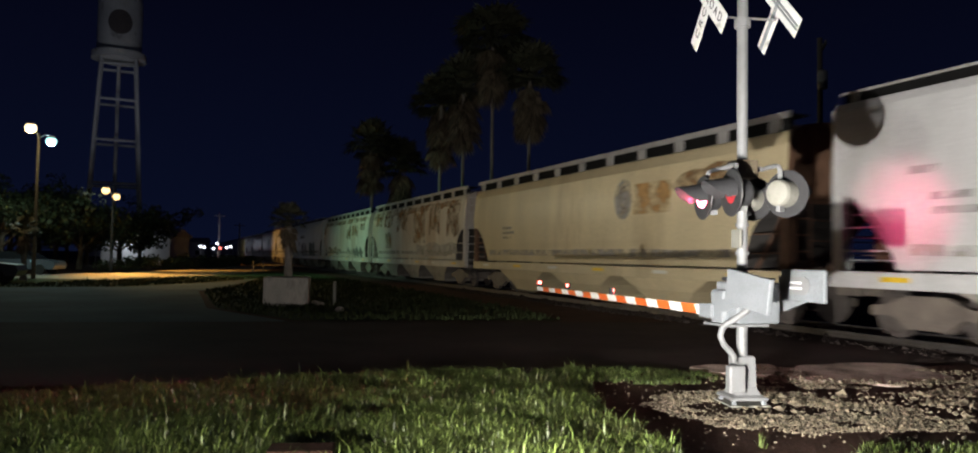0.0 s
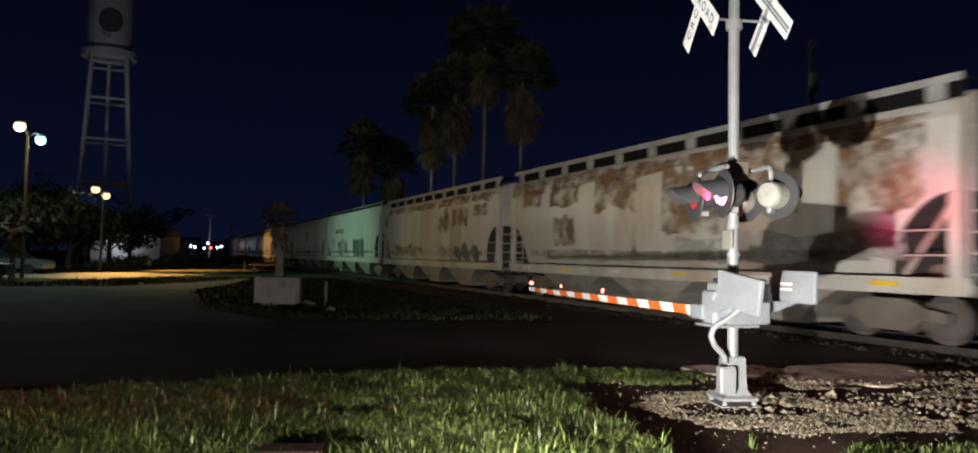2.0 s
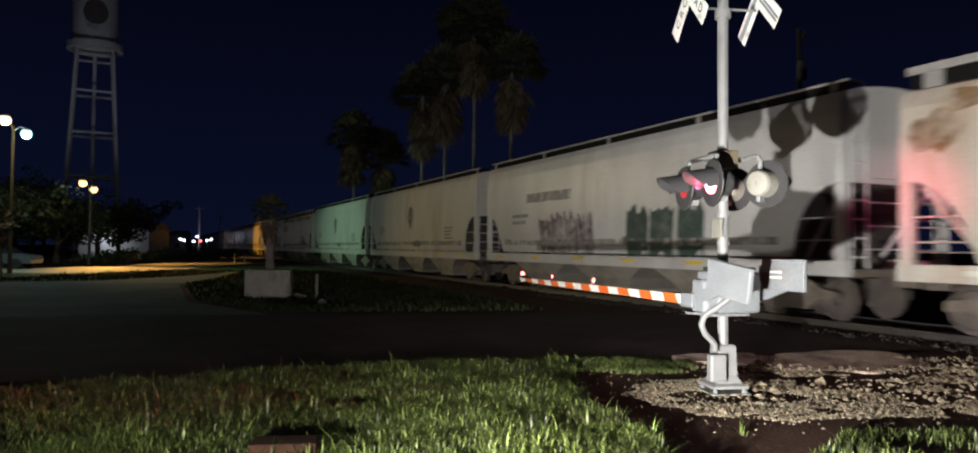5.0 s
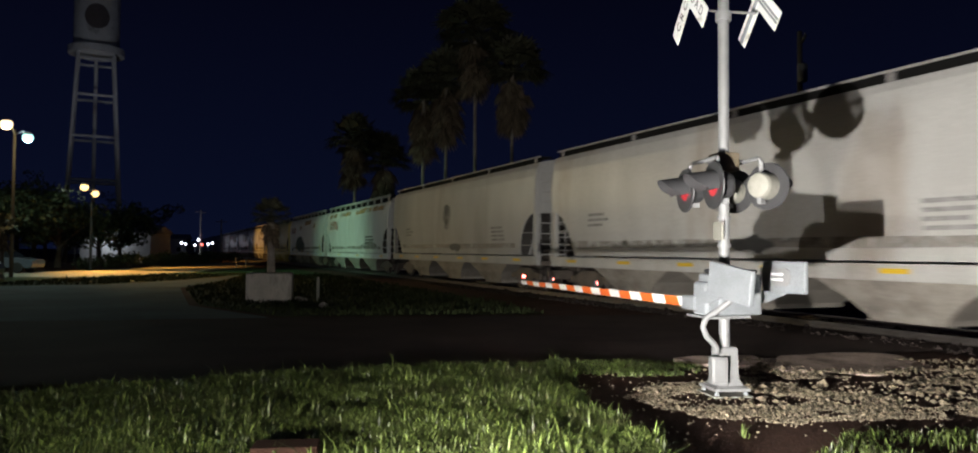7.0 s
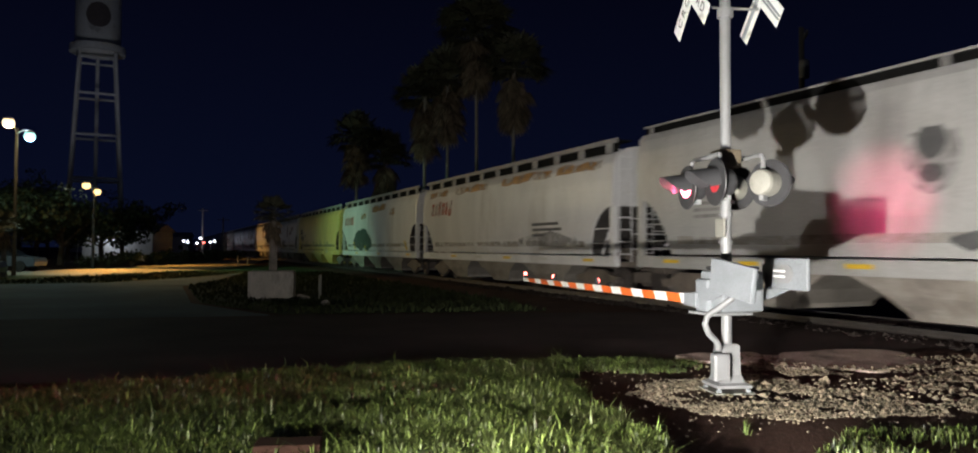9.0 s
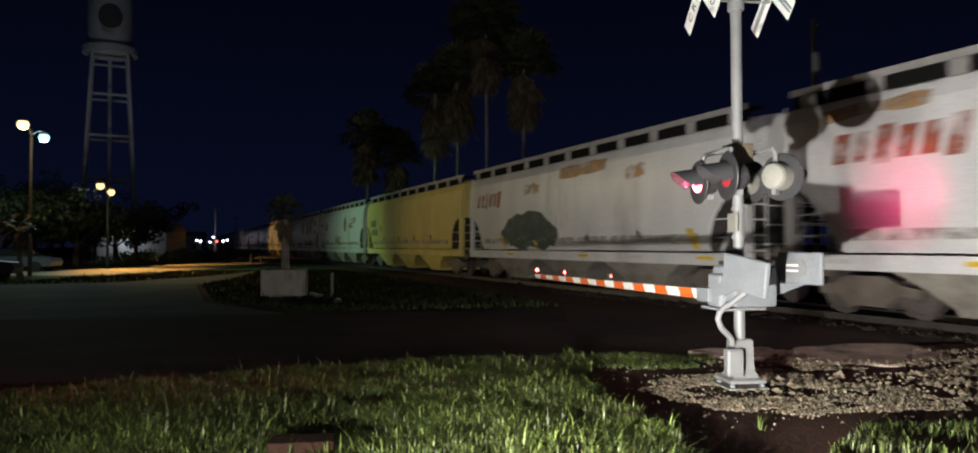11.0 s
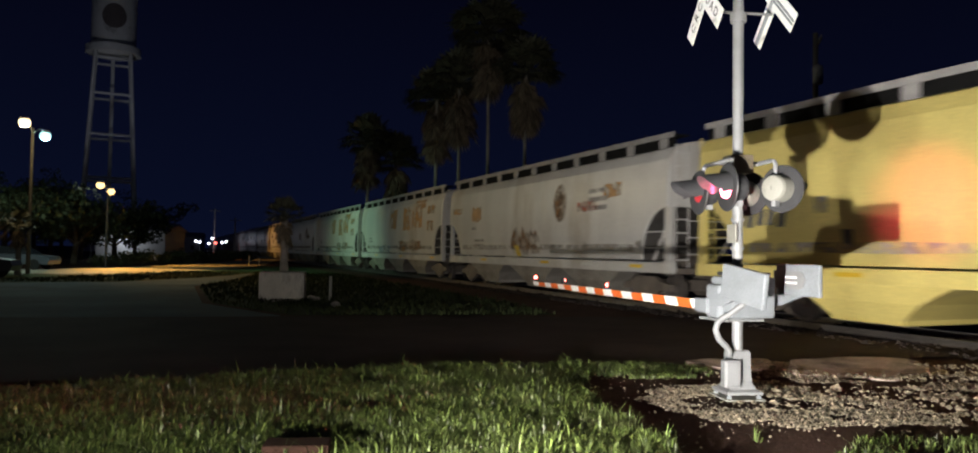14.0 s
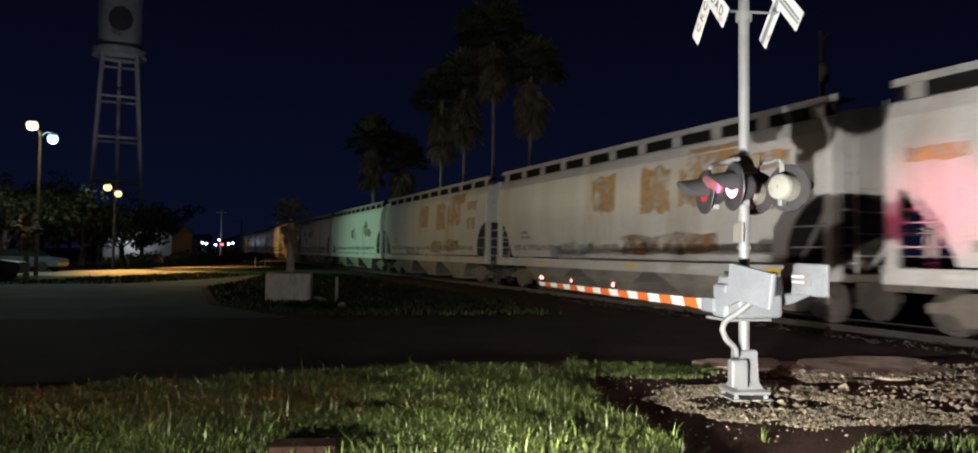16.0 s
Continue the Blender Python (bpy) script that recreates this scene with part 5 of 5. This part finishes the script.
shed(-43.3, 88.5, 7.6, 8, 3.4, 8, "low white building behind the trees", 0)
shed(-88.0, 190, 20, 10, 4.2, 15, "far low pale building with lit front", 6)
shed(-112.0, 215, 20, 10, 4.5, 15, "far low pale building down the street", 5)
# fill light added to brighten the white wall, with a post invented for it
bulb("building_fill_light", (-43.2, 83.0, 2.7), 110, (0.85, 0.92, 1.0), 0.1)
small_lamp("yard_lamp", -43.2, 82.8, 3.0, (-43.1, 88.0, 1.2), 0.2, "lamp post added for the white building's fill light")
for x, y, z, m in ((-62.4, 150, 2.6, M_FARWHITE), (-61.2, 149, 2.4, M_FARWHITE), (-60.1, 151, 2.2, M_FARWHITE), (-59.0, 150, 3.2, M_FARWHITE), (-58.3, 150, 2.3, M_FARRED), (-57.0, 150, 2.4, M_FARWHITE), (-55.8, 149, 2.6, M_FARWHITE)):
    lm = thing("yard_lamp", pose(x, y, 0), "small far lamp on a short post", "lamp", "far lamps")
    bm = bmesh.new()
    tube(bm, [(0, 0, 0), (0, 0, z)], 0.05, 6)
    part("post", bm, M_GALV, lm)
    bm = bmesh.new()
    lathe(bm, [(0.08, 0), (0.24, 0.08), (0.24, 0.34), (0.08, 0.42)], 10, pose(0, 0, z))
    part("bulb", bm, m, lm)
# fill light without a fixture, added to brighten the far pale poles
bulb("far_pole_fill", (-61, 147, 4.2), 110, (0.8, 0.85, 1.0), 0.2)


# ---- parked cars ----
def parked_car(x, y, turn, color, label):
    car = thing("parked_car", pose(x, y, 0, 0, 0, turn), label, "car", "parked cars")
    paint = mat("car_paint", color, 0.3, 0.1, 0.08, 3, 40, 0.0, None, 0, 1.0, False, 0.6)
    bm = bmesh.new()
    side = [(-2.2, 0.35), (2.15, 0.35), (2.25, 0.6), (2.15, 0.85), (1.2, 0.98), (-1.9, 1.0), (-2.25, 0.9), (-2.3, 0.55)]
    slab(bm, side, 1.76, Matrix(((1, 0, 0, 0), (0, 0, 1, -0.88), (0, 1, 0, 0), (0, 0, 0, 1))))
    part("body", bm, paint, car)
    bm = bmesh.new()
    ring_tube(bm, [[(-1.75, -w, 0.99), (1.15, -w, 0.98), (0.45, -w + 0.14, 1.45), (-1.2, -w + 0.14, 1.47)] for w in (0.8,)] +
              [[(-1.75, 0.8, 0.99), (1.15, 0.8, 0.98), (0.45, 0.66, 1.45), (-1.2, 0.66, 1.47)]])
    part("cabin", bm, M_DARKGLASS, car)
    for wx in (-1.4, 1.35):
        for wy in (-0.86, 0.86):
            bm = bmesh.new()
            lathe(bm, [(0.2, -0.1), (0.33, -0.1), (0.34, -0.06), (0.34, 0.06), (0.33, 0.1), (0.2, 0.1)], 20, pose(wx, wy, 0.34, 90))
            part("wheel", bm, M_RUBBER, car)


parked_car(-31.0, 47.0, 8, (0.1, 0.115, 0.14), "blue-grey parked car on the far lot")
parked_car(-25.2, 34.2, 20, (0.03, 0.03, 0.035), "dark parked car beside the lot")

# ---- brown block in the grass ----
bm = bmesh.new()
box(bm, (-0.24, -0.13, -0.02), (0.24, 0.13, 0.16), 0.012)
tagged(part("brick_block", bm, mat("fired_clay", (0.03, 0.015, 0.01), 0.92, 0, 0.25, 8, 60, 0.3)), "brown clay block lying in the grass", "block").matrix_world = pose(-1.5, 5.55, 0, 0, 0, 8)


# ---- what moves ----
FLASH = 1.10        # seconds of one full to and fro of the flashers
FIRST = 0.37


def flash_rows(right, close, turn, first_open):
    """Rows of an added shutter or glass whose turning imitates the flashers."""
    def row_pose(f):
        return turn(close + (first_open - close) * f)
    t, state = 0.0, 0.0 if right else 1.0
    rows = [(0.0, row_pose(state))]
    k = 0
    while True:
        change = FIRST + k * FLASH / 2
        if change > 15.85:
            break
        goes = 1.0 if ((k % 2 == 0) == right) else 0.0
        # one glass goes dark before the other lights
        start = change + 0.03 if goes > state else change - 0.03
        rows += [(start, row_pose(state)), (start + 0.034, row_pose(0.5)), (start + 0.068, row_pose(goes))]
        state = goes
        k += 1
    rows.append((16.0, row_pose(state)))
    return rows


def motions():
    times = [0.0, 1 / 30, 2 / 30, 0.1] + [0.5 * k for k in range(1, 32)] + [15.9, 16.0 - 2 / 30, 16.0 - 1 / 30, 16.0]
    for car, s in CARS:
        walk(car, [(t, track_pose(s - rolled(t))) for t in times])
    for glass, flap, right in LENSES:
        walk(glass, flash_rows(right, 180, lambda a: pose(0, 0, 0, 0, 0, a), 10))
        walk(flap, flash_rows(right, 0, lambda a: pose(-0.12, 0, 0, 0, 0, a), 88))
    for sh, right in ARMLAMPS:
        walk(sh, flash_rows(right, 0, lambda a: pose(0, 0, 0, 0, 0, a), 160))


motions()
